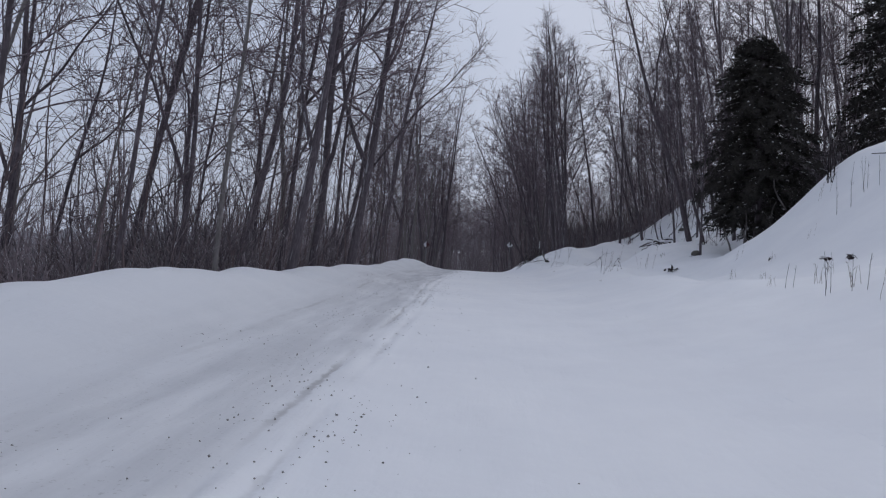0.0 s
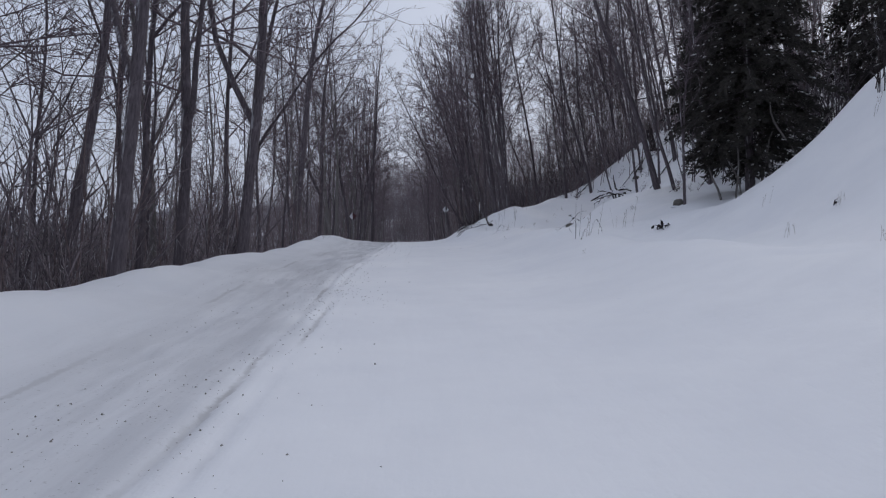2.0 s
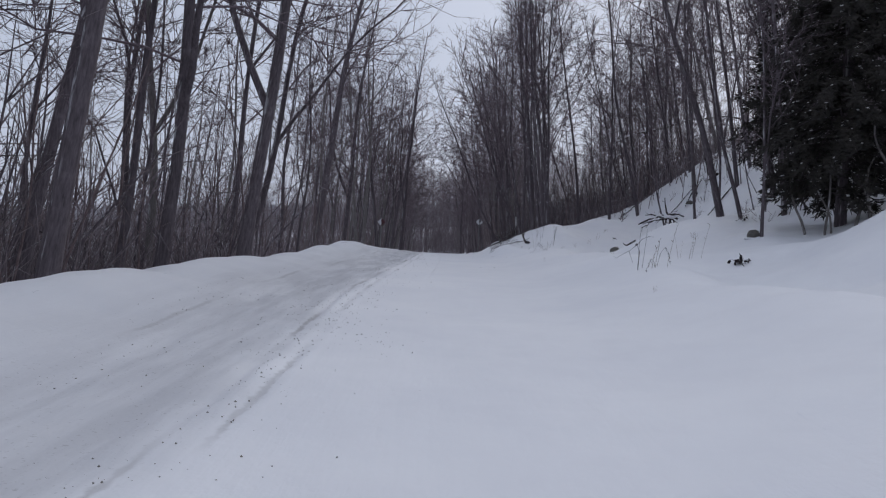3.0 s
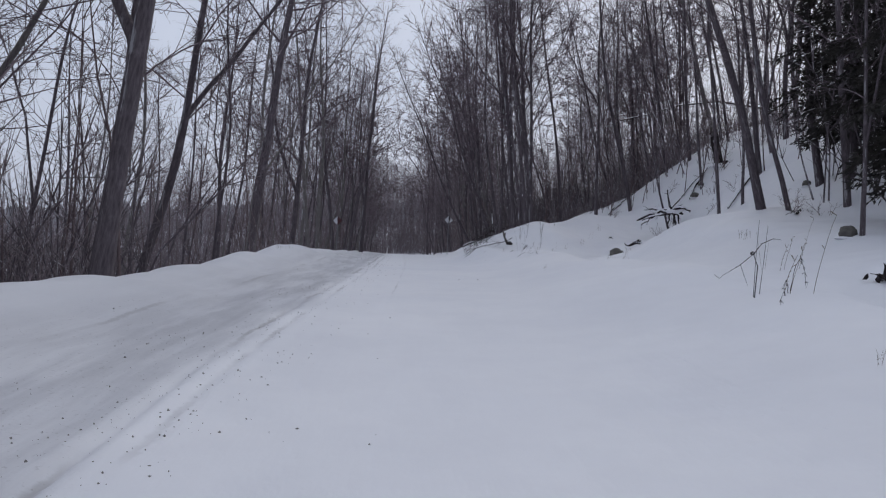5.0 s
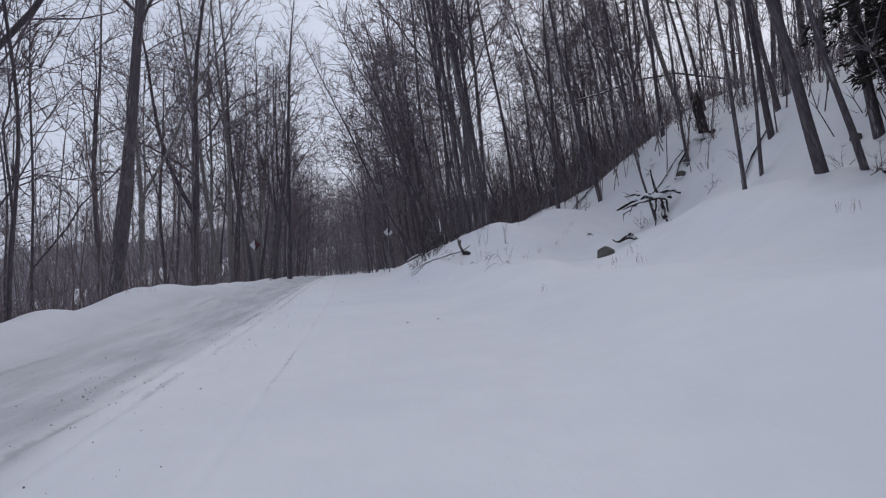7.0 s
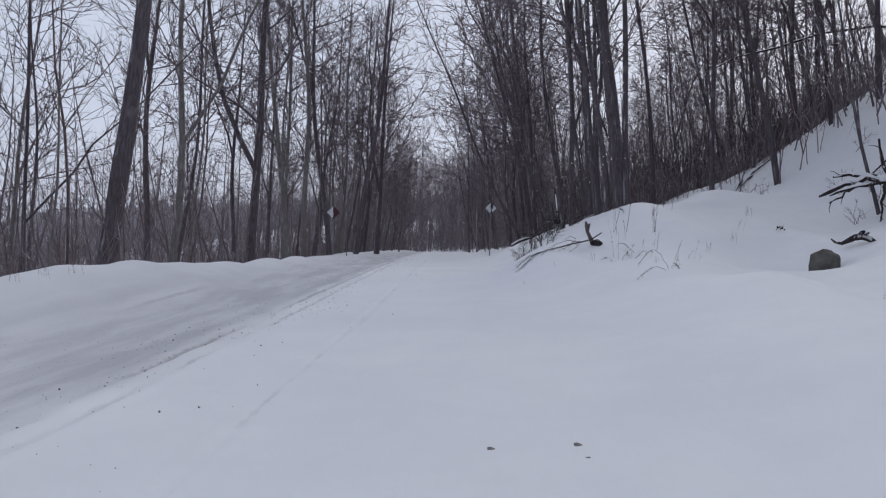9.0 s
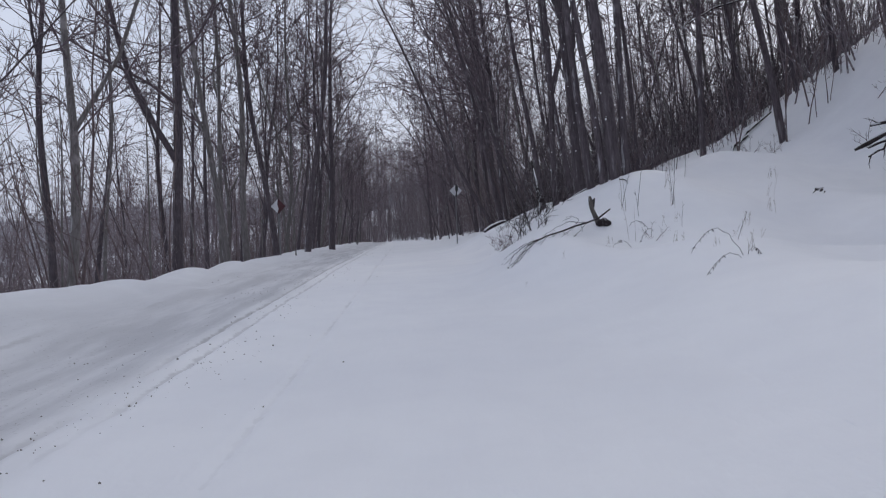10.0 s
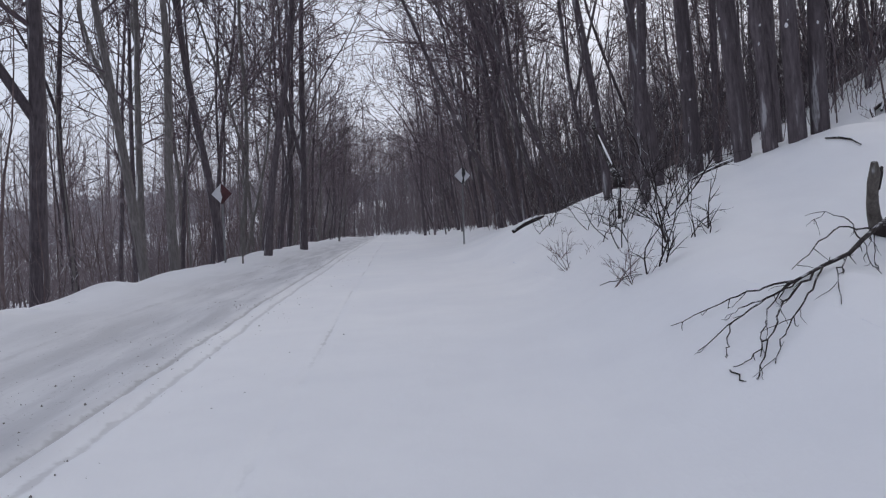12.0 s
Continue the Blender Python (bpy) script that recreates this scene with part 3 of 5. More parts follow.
def clear_of(x, y, gap):
    return all((x - a) ** 2 + (y - b) ** 2 > gap * gap for a, b in placed)


def scatter(count, lat_range, y_range, gap, kinds, size, keep, sparse=0.0):
    """Trees strewn over a stretch, kept apart by a gap; sparse leaves out some of them again."""
    made = tries = 0
    while made < count and tries < count * 40:
        tries += 1
        lat = rng.uniform(*lat_range)
        y = rng.uniform(*y_range)
        x = lat + float(road_x(y))
        if not keep(lat, y) or not clear_of(x, y, gap):
            continue
        way = 180 if lat > 0 else 0
        row = (int(rng.choice(kinds)), x, y, way + rng.uniform(-70, 70), rng.uniform(*size), abs(rng.normal(9, 5) if lat > 0 else rng.normal(4, 3.5)), way + rng.uniform(-50, 50))
        pale = rng.rand() < (0.3 if lat < 0 else 0.15)
        made += 1
        if (x * 37.7) % 1 < sparse:
            placed.append((x, y))
        else:
            grow_tree(*row, pale=pale)


scatter(20, (-12, -5.7), (8, 82), 2.2, (1, 3, 4, 5, 6, 6, 8, 9), (0.8, 1.1), lambda l, y: not 34 < y < 51)
scatter(13, (-28, -11), (12, 80), 2.4, (1, 3, 4, 5, 6, 9), (0.8, 1.1), lambda l, y: True)
scatter(60, (4.8, 22), (48, 95), 1.4, (1, 3, 4, 5, 6, 6, 8, 9), (0.9, 1.25), lambda l, y: l > 4.6 + max(0, (60 - y)) * 0.55, 0.18)
scatter(44, (12, 32), (28, 62), 2.0, (1, 3, 4, 5, 6, 9), (0.75, 1.05), lambda l, y: l > 12.5, 0.3)
scatter(8, (10, 20), (50, 68), 1.3, (3, 5, 6, 8), (0.8, 1.0), lambda l, y: True)
scatter(12, (-14, -6.2), (12, 34), 1.8, (1, 3, 4, 6, 9), (0.85, 1.1), lambda l, y: True)
scatter(9, (12, 21), (44, 62), 1.5, (0, 1, 3, 4, 9), (0.8, 1.05), lambda l, y: True, 0.4)
scatter(5, (14, 22), (30, 42), 1.6, (1, 3, 4, 6), (0.8, 1.05), lambda l, y: True)
scatter(34, (15, 36), (10, 34), 2.4, (0, 1, 3, 4, 6), (0.8, 1.1), lambda l, y: True)
scatter(13, (-5.4, -3.7), (80, 114), 1.3, (3, 5, 6, 8), (0.5, 0.75), lambda l, y: True)
scatter(15, (2.7, 5.0), (80, 114), 1.3, (3, 5, 6, 8), (0.5, 0.75), lambda l, y: True)
scatter(20, (-9.5, -5.3), (62, 108), 1.2, (3, 4, 5, 6, 6, 8, 9), (0.8, 1.1), lambda l, y: True)
scatter(18, (4.7, 9), (64, 108), 1.2, (3, 4, 5, 6, 6, 8, 9), (1.1, 1.4), lambda l, y: True)
scatter(4, (-14, -9), (34, 54), 1.6, (3, 5, 6, 8), (0.7, 1.0), lambda l, y: True)
scatter(11, (13, 27), (50, 82), 1.5, (1, 3, 4, 5, 6, 9), (0.8, 1.05), lambda l, y: True, 0.4)
# unseen trees round the start, added to keep sky off the first snow
scatter(14, (-16, -6), (-25, 8), 2.2, (0, 1, 4, 7, 9), (0.9, 1.1), lambda l, y: True)
scatter(10, (14, 30), (-25, 8), 2.2, (0, 1, 4, 7, 9), (0.9, 1.1), lambda l, y: True)


# ---- far woods and brush, too many to count ----
def blocks(name, protos, spots, mat, label, category):
    """Many transformed copies of a few shapes, joined."""
    V, F, base = [], [], 0
    arrs = [(p[0], np.array(p[1])) for p in protos]
    for k, x, y, turn, size, lean, way in spots:
        v, f = arrs[k]
        m = np.array(stand(x, y, turn, size, lean, way))
        V.append(v @ m[:3, :3].T + m[:3, 3])
        F.append(f + base)
        base += len(v)
    me = mesh_of(name, np.concatenate(V).tolist(), np.concatenate(F).tolist())
    me.materials.append(mat)
    return tagged(new(name, me), label, category, kind="stuff")


def joined(tr, cr):
    v1, f1 = tr.arrays()
    v2, f2 = cr.arrays()
    return np.concatenate([v1, v2]), f1 + [tuple(i + len(v1) for i in q) for q in f2]


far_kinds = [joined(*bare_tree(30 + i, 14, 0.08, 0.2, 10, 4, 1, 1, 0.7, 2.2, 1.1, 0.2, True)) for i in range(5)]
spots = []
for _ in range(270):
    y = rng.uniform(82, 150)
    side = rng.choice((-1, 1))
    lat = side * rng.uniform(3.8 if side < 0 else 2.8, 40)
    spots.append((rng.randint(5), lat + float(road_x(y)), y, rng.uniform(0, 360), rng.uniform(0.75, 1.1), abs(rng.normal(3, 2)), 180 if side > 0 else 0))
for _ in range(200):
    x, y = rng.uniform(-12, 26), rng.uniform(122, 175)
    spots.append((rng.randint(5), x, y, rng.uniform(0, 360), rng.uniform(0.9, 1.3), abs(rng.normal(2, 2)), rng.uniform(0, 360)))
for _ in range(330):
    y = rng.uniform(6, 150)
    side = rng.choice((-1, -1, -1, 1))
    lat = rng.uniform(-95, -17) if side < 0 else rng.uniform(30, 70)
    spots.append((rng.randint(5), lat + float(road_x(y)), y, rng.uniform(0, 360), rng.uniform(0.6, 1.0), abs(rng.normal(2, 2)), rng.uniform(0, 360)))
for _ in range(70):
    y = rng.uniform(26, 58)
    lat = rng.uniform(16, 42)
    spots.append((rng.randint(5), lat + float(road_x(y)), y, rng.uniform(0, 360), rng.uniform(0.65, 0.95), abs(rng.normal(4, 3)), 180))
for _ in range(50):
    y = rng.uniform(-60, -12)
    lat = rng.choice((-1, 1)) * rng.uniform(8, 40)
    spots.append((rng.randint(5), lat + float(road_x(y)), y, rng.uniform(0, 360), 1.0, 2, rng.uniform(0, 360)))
blocks("far_woods", far_kinds, spots, HAZED_BRUSH, "dense leafless winter woods along the far road", "woods")


def sapling(seed, height, r, sides=6):
    rs = np.random.RandomState(seed)
    tb = Tubes()
    p = shoot(rs, (0, 0, -0.2), (0, 0, 1), height, 7, 0.05, 0.04)
    tb.add(p, np.linspace(r, 0.004, 8), 4)
    for _ in range(sides):
        k = rs.randint(2, 7)
        b = shoot(rs, p[k], tilted(rs, np.array((0, 0, 1.0)), rs.uniform(0.4, 1.0)), height * rs.uniform(0.12, 0.3), 3, 0.12, 0.08)
        tb.add(b, np.linspace(max(0.005, r * 0.35), 0.004, 4), 3)
        for _ in range(2):
            q = rs.randint(1, 3)
            tb.add(shoot(rs, b[q], tilted(rs, b[q] - b[q - 1], 0.6), height * 0.09, 2, 0.1, 0.05), (0.005, 0.004, 0.003), 3)
    return tb.arrays()


saplings = [sapling(60 + i, 2.6 + 0.8 * i, 0.013 + 0.004 * i) for i in range(6)]
spots = []
for _ in range(1100):
    y = rng.uniform(6, 112)
    if rng.rand() < 0.42:
        lat = -5.8 - abs(rng.normal(0, 7))
    else:
        lat = float(np.interp(y, (30, 48, 60), (13.5, 12.5, 4.8))) + abs(rng.normal(0, 7))
        if y < 30:
            lat += 4
    spots.append((rng.randint(6), lat + float(road_x(y)), y, rng.uniform(0, 360), rng.uniform(0.6, 1.3), abs(rng.normal(6, 5)), rng.uniform(0, 360)))
blocks("undergrowth", saplings, spots, BRUSH, "thin grey saplings and brush under the trees", "undergrowth")


def thicket_clump(seed, height):
    """A dense low clump of bare twigs."""
    rs = np.random.RandomState(seed)
    tb = Tubes()
    for _ in range(9):
        a = rs.uniform(0, 6.28)
        d = np.array((np.cos(a) * 0.7 * rs.rand(), np.sin(a) * 0.7 * rs.rand(), 1.0))
        p = shoot(rs, (rs.normal(0, 0.5), rs.normal(0, 0.5), -0.2), d / np.linalg.norm(d), height * rs.uniform(0.5, 1.1), 3, 0.15, 0.05)
        tb.add(p, (0.013, 0.011, 0.009, 0.006), 3)
        for _ in range(4):
            k = rs.randint(1, 3)
            tb.add(shoot(rs, p[k], tilted(rs, p[k + 1] - p[k], 0.7), height * rs.uniform(0.2, 0.45), 1, 0.1, 0.05), (0.008, 0.005), 3)
    return tb.arrays()


clumps = [thicket_clump(90 + i, 1.6 + 0.3 * i) for i in range(4)]
spots = []
for _ in range(620):
    y = rng.uniform(8, 120)
    if rng.rand() < (0.6 if y < 30 else 0.35):
        lat = -6.4 - abs(rng.normal(0, 9))
    else:
        lat = float(np.interp(y, (30, 50, 62), (16, 14.5, 5.2))) + abs(rng.normal(0, 7))
    spots.append((rng.randint(4), lat + float(road_x(y)), y, rng.uniform(0, 360), rng.uniform(0.7, 1.3), 3, rng.uniform(0, 360)))
for _ in range(380):
    y = rng.uniform(5, 125)
    lat = rng.uniform(-60, -10)
    spots.append((rng.randint(4), lat + float(road_x(y)), y, rng.uniform(0, 360), rng.uniform(1.8, 3.4), 3, rng.uniform(0, 360)))
for _ in range(520):
    x, y = rng.uniform(-10, 28), rng.uniform(100, 165)
    if abs(x - float(road_x(y))) > 4:
        spots.append((rng.randint(4), x, y, rng.uniform(0, 360), rng.uniform(1.6, 3.6), 3, rng.uniform(0, 360)))
for _ in range(60):
    y = rng.uniform(46, 80)
    lat = rng.uniform(12.5, 34)
    spots.append((rng.randint(4), lat + float(road_x(y)), y, rng.uniform(0, 360), rng.uniform(1.6, 3.0), 3, rng.uniform(0, 360)))
blocks("thicket", clumps, spots, HAZED_BRUSH, "dense low thicket of bare twigs on the forest floor", "undergrowth")
spots = []
for _ in range(95):
    y = rng.uniform(12, 34)
    lat = rng.uniform(-19, -7.2)
    spots.append((rng.randint(4), lat + float(road_x(y)), y, rng.uniform(0, 360), 0.7 + 2.0 * rng.rand() ** 1.6, 5, rng.uniform(0, 360)))
for _ in range(30):
    x, y = rng.uniform(14.5, 21), rng.uniform(27.5, 35)
    spots.append((rng.randint(4), x, y, rng.uniform(0, 360), rng.uniform(1.2, 2.6), 4, rng.uniform(0, 360)))
for _ in range(70):
    x, y = rng.uniform(17, 28), rng.uniform(57, 72)
    spots.append((rng.randint(4), x, y, rng.uniform(0, 360), rng.uniform(1.1, 2.1), 5, rng.uniform(0, 360)))
rs = np.random.RandomState(71)
for _ in range(110):
    x, y = rs.uniform(10.5, 27), rs.uniform(58, 76)
    spots.append((rs.randint(4), x, y, rs.uniform(0, 360), rs.uniform(1.8, 3.2), 4, rs.uniform(0, 360)))
blocks("brush", clumps, spots, BARK, "dark tangled bare brush beside the snowy bank and slope", "undergrowth")


# ---- evergreens ----
def evergreen(seed, height, radius, boughs=170, sprays=26, low=0.05):
    """Trunk, foliage of drooping needle sprays, and the snow that lies on it."""
    rs = np.random.RandomState(seed)
    trunk, wood = Tubes(), Tubes()
    trunk.add([(0, 0, -0.6), (0, 0, height * 0.5), (0, 0, height)], (0.17, 0.10, 0.02), 8)
    V, F, SV, SF = [], [], [], []
    for b in range(boughs):
        u = (b + rs.rand()) / boughs
        z = height * (low + (0.98 - low) * u ** 1.05)
        reach = radius * (1 - u ** 5.0) ** 0.9 * (0.72 + 0.28 * min(1.0, u / 0.22)) * (0.92 + 0.10 * math.sin(9 * u + seed)) * rs.uniform(0.62, 1.12) + 0.2
        a = rs.uniform(0, 2 * np.pi)
        out = np.array((np.cos(a), np.sin(a), 0))
        s = np.linspace(0, 1, 6)
        pts = np.array((0, 0, z)) + s[:, None] * reach * out + np.column_stack([np.zeros(6), np.zeros(6), (0.10 * s - 0.42 * s ** 2) * reach])
        pts[1:] += rs.normal(0, 0.04, (5, 3))
        wood.add(pts, np.linspace(0.022, 0.005, 6), 3)
        side = np.array((-out[1], out[0], 0))
        for _ in range(int(sprays * (0.4 + reach / radius))):
            k = rs.uniform(0.05, 1.0) ** 0.7
            p = np.array([np.interp(k, s, pts[:, i]) for i in range(3)])
            d = out * rs.uniform(0.0, 1.0) + side * rs.uniform(-1, 1) + np.array((0, 0, rs.uniform(-0.9, 0.3)))
            p = p + rs.normal(0, 0.05, 3)
            d /= np.linalg.norm(d)
            w = np.cross(d, rs.normal(0, 1, 3))
            w /= np.linalg.norm(w) + 1e-9
            n = np.cross(d, w)
            ln, wd = rs.uniform(0.10, 0.30), rs.uniform(0.012, 0.032)
            for side_way in (w, n):
                o = len(V) * 4
                V.append(np.array((p, p + d * ln * 0.45 + side_way * wd, p + d * ln, p + d * ln * 0.45 - side_way * wd)))
                F.append((o, o + 1, o + 2, o + 3))
        for _ in range(rs.choice((1, 1, 2, 2))):
            k = rs.uniform(0.45, 1.0)
            p = np.array([np.interp(k, s, pts[:, i]) for i in range(3)]) + np.array((0, 0, 0.03))
            l, w, h = rs.uniform(0.04, 0.14), rs.uniform(0.02, 0.06), rs.uniform(0.015, 0.03)
            o = len(SV) * 10
            ring = [p + out * l * np.cos(q) + side * w * np.sin(q) + np.array((0, 0, -0.3 * l * np.cos(q) + rs.uniform(-0.01, 0.01))) for q in np.arange(8) * np.pi / 4]
            SV.append(np.array(ring + [p + np.array((0, 0, h)), p - np.array((0, 0, h * 0.6))]))
            for q in range(8):
                SF.append((o + q, o + (q + 1) % 8, o + 8))
                SF.append((o + (q + 1) % 8, o + q, o + 9))
    return trunk.mesh("trunk"), wood.mesh("boughs"), mesh_of("needles", np.concatenate(V).tolist(), F, False), mesh_of("snow_load", np.concatenate(SV).tolist(), SF)


def grow_evergreen(meshes, x, y, turn, size, label):
    ob = new("evergreen_tree")
    ob.matrix_basis = stand(x, y, turn, size, 2, 180)
    tagged(ob, label, "evergreen tree", "dark evergreens on the slope")
    for name, me, mat in zip(("trunk", "branchwork", "needles", "snow_load"), meshes, (BARK, BARK, NEEDLE, LOAD)):
        piece = part(name, me, mat, ob, "small lumps of snow" if name == "snow_load" else "")
        if name not in ("trunk",):
            tagged(piece, kind="stuff")
    return ob


big_green = evergreen(5, 8.6, 2.4, 300, 105, 0.10)
mid_green = evergreen(6, 9.0, 1.8, 190, 60, 0.14)
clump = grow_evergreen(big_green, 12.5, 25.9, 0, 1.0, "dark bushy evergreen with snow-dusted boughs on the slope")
rs = np.random.RandomState(52)
for _ in range(8):
    a, d = rs.uniform(2.6, 6.0), rs.uniform(0.7, 1.9)
    t = Tubes()
    stem = shoot(rs, (math.cos(a) * d, math.sin(a) * d, land(12.5 + math.cos(a) * d, 25.9 + math.sin(a) * d) - land(12.5, 25.9) - 0.2), (rs.normal(0, 0.2), 0.1, 1), 2.4, 7, 0.16, 0.05)
    t.add(stem, np.linspace(0.045, 0.02, 8) * rs.uniform(0.6, 1.1), 6)
    part("lower_stem", t.mesh("lower_stem"), BARK_PALE, clump, "bare sinuous lower stem")
grow_evergreen(mid_green, 20.2, 29.7, 200, 1.2, "dark evergreen tree close behind the snow knoll")
grow_evergreen(mid_green, 18.7, 26.0, 70, 1.2, "dark evergreen tree behind the snow knoll")
grow_evergreen(mid_green, 14.9, 32.4, 150, 1.05, "dark evergreen among slanting bare trunks with snow on its boughs")


# ---- dead wood and stones on the slope ----
def blob(name, seed, size, rough, sub=3):
    """A rounded irregular lump with a flattened foot."""
    bm = bmesh.new()
    bmesh.ops.create_icosphere(bm, subdivisions=sub, radius=1.0)
    off = Vector((seed * 3.7, seed * 1.3, seed * 2.1))
    for v in bm.verts:
        k = 1 + rough * noise.noise(v.co * 1.3 + off) + rough * 0.5 * noise.noise(v.co * 3.1 + off)
        v.co = Vector((v.co.x * size[0] * k, v.co.y * size[1] * k, max(-0.5, v.co.z) * size[2] * k))
    for f in bm.faces:
        f.smooth = True
    return bm


def at(x, y, up=0.0, turn=0.0):
    return pose(x, y, land(x, y) + up, 0, 0, turn)


def rock(x, y, seed, size, label):
    ob = new("rock")
    ob.matrix_basis = at(x, y, size[2] * 0.3, seed * 40)
    part("stone", blob("stone", seed, size, 0.24), STONE, ob)
    part("snow_foot", blob("snow_foot", seed + 9, (size[0] * 1.25, size[1] * 1.25, size[2] * 0.25), 0.25), LOAD, ob, "snow drifted round the foot").location = (0, 0, -size[2] * 0.55)
    return tagged(ob, label, "rock")


rock(10.42, 39.35, 3, (0.285, 0.25, 0.36), "brown-grey fieldstone sticking out of the snow slope")
rock(10.05, 25.9, 5, (0.20, 0.16, 0.17), "small dark stone beside a thin trunk in snow")
rock(15.97, 44.3, 9, (0.22, 0.18, 0.16), "dark stone under the trees on the snowy slope")
rock(16.35, 44.5, 10, (0.24, 0.16, 0.12), "low dark stone on the snowy slope")
rock(14.95, 34.5, 11, (0.16, 0.13, 0.14), "small dark stone among thin trunks")


def wood_thing(name, label, category, group=""):
    return tagged(new(name), label, category, group)


def arched_log(x, y):
    ob = wood_thing("arched_log", "short arched piece of dark dead wood poking out of snow", "dead wood")
    ob.matrix_basis = at(x, y, 0, -33)
    t = Tubes()
    t.add([(-0.46, 0, 0.12), (-0.38, 0, 0.05), (-0.27, 0, 0.03), (-0.16, 0, 0.09), (-0.05, 0, 0.16), (0.08, 0.02, 0.19), (0.2, 0.02, 0.15), (0.31, 0, 0.07), (0.44, 0, -0.04)], (0.016, 0.024, 0.034, 0.05, 0.066, 0.074, 0.062, 0.05, 0.03), 9, True)
    part("wood", t.mesh("wood"), DEAD, ob)
    k = Tubes()
    k.add([(0.04, 0, 0.2), (0.08, 0.01, 0.27), (0.13, 0.01, 0.3)], (0.05, 0.045, 0.025), 7, True)
    k.add([(0.12, 0, 0.2), (0.18, 0.01, 0.26), (0.21, 0.01, 0.27)], (0.03, 0.025, 0.015), 6, True)
    part("knot", k.mesh("knot"), DEAD, ob, "broken branch stubs")
    c = Tubes()
    c.add([(-0.2, 0.05, 0.12), (-0.08, 0.05, 0.20), (0.02, 0.05, 0.24)], (0.012, 0.035, 0.015), 6, True)
    part("snow_cap", c.mesh("snow_cap"), LOAD, ob)


arched_log(11.45, 40.0)


def root_mass(x, y):
    """Uprooted dead roots and boughs, spread flat above two thick legs, with snow on top."""
    ob = wood_thing("root_mass", "tangle of dark dead roots and boughs capped with snow", "dead wood")
    ob.matrix_basis = at(x, y, -0.05, -34)
    rs = np.random.RandomState(8)
    for pts, r, capped in (
            (((0.1, 0, 1.04), (-0.4, 0, 1.02), (-0.95, -0.05, 0.86), (-1.5, -0.1, 0.60)), 0.08, True), (((0, 0.1, 1.06), (-0.5, 0.1, 1.12), (-0.9, 0.1, 1.22), (-1.2, 0.05, 1.12)), 0.055, True),
            (((0.05, 0, 1.02), (0.35, 0, 1.18), (0.6, 0.05, 1.26), (0.85, 0.05, 1.14)), 0.065, True), (((0.1, 0.1, 1.05), (0.3, 0.2, 1.38), (0.45, 0.2, 1.36)), 0.05, True), (((0.28, -0.05, 0.22), (0.2, -0.05, 0.6), (0.08, 0, 1.0)), 0.10, False),
            (((0, 0, 1.02), (-0.04, -0.05, 0.5), (-0.1, -0.1, -0.1)), 0.04, False), (((-0.1, 0, 0.98), (-0.6, -0.12, 0.84), (-1.25, -0.15, 0.62)), 0.05, True), (((-0.7, 0, 0.86), (-1.0, -0.2, 0.62), (-1.25, -0.3, 0.42)), 0.03, False),
            (((0.15, 0.1, 1.0), (0.3, 0.2, 0.9), (0.4, 0.3, 0.3)), 0.05, False), (((0, 0.05, 1.0), (-0.1, 0.05, 1.5), (-0.22, 0.1, 2.1)), 0.055, False), (((-0.3, 0.3, 1.0), (0.1, 0.35, 1.1), (0.5, 0.3, 1.0)), 0.09, True)):
        p = np.array(pts)
        u = np.linspace(0, 1, len(p))
        q = np.column_stack([np.interp(np.linspace(0, 1, 7), u, p[:, i]) for i in range(3)])
        q[1:-1] += rs.normal(0, 0.03, (5, 3))
        t = Tubes()
        t.add(q, np.linspace(r, r * 0.45, 7) * rs.uniform(0.85, 1.15, 7), 7, True)
        limb = part("root", t.mesh("root"), DEAD, ob)
        for k in (3, 5):
            f = Tubes()
            f.add(shoot(rs, q[k], tilted(rs, q[k + 1] - q[k], 0.8), rs.uniform(0.15, 0.35), 3, 0.2, -0.03), (0.014, 0.011, 0.008, 0.004), 5)
            part("rootlet", f.mesh("rootlet"), DEAD, limb)
        if capped:
            c = Tubes()
            c.add(q[1:6] + np.array((0, 0, r * 0.9)), np.array((0.4, 0.9, 1.1, 0.8, 0.3)) * r, 6, True)
            part("snow_cap", c.mesh("snow_cap"), LOAD, limb)
    for i, (bx, by, bz, size) in enumerate(((0.05, 0.1, 1.06, 0.34), (-0.45, 0.1, 1.04, 0.24), (0.5, 0.15, 1.2, 0.2))):
        part("snow_load", blob("snow_load", 31 + i, (size, size * 0.6, size * 0.38), 0.35), LOAD, ob, "heap of snow").location = (bx, by, bz)


root_mass(14.4, 43.4)


def broken_stump(x, y):
    ob = wood_thing("broken_stump", "weathered broken stump with a split top in snow", "stump")
    ob.matrix_basis = at(x, y, -0.03)
    t = Tubes()
    t.add([(0.05, 0.02, -0.1), (0.0, 0, 0.06), (-0.06, -0.04, 0.16), (-0.12, -0.1, 0.25), (-0.17, -0.16, 0.32), (-0.20, -0.2, 0.40), (-0.22, -0.24, 0.48), (-0.24, -0.26, 0.55)], (0.068, 0.055, 0.047, 0.042, 0.038, 0.040, 0.037, 0.022), 9, True)
    part("stem", t.mesh("stem"), STUMP, ob, "grey weathered stem")
    t = Tubes()
    t.add([(-0.17, -0.18, 0.36), (-0.15, -0.2, 0.47), (-0.13, -0.2, 0.52)], (0.038, 0.026, 0.010), 6, True)
    part("splinter", t.mesh("splinter"), DEAD, ob)
    foot = part("foot", blob("foot", 4, (0.13, 0.10, 0.10), 0.3), DEAD, ob, "dark rotten foot")
    foot.location = (0.08, -0.05, 0.05)


broken_stump(6.56, 42.14)


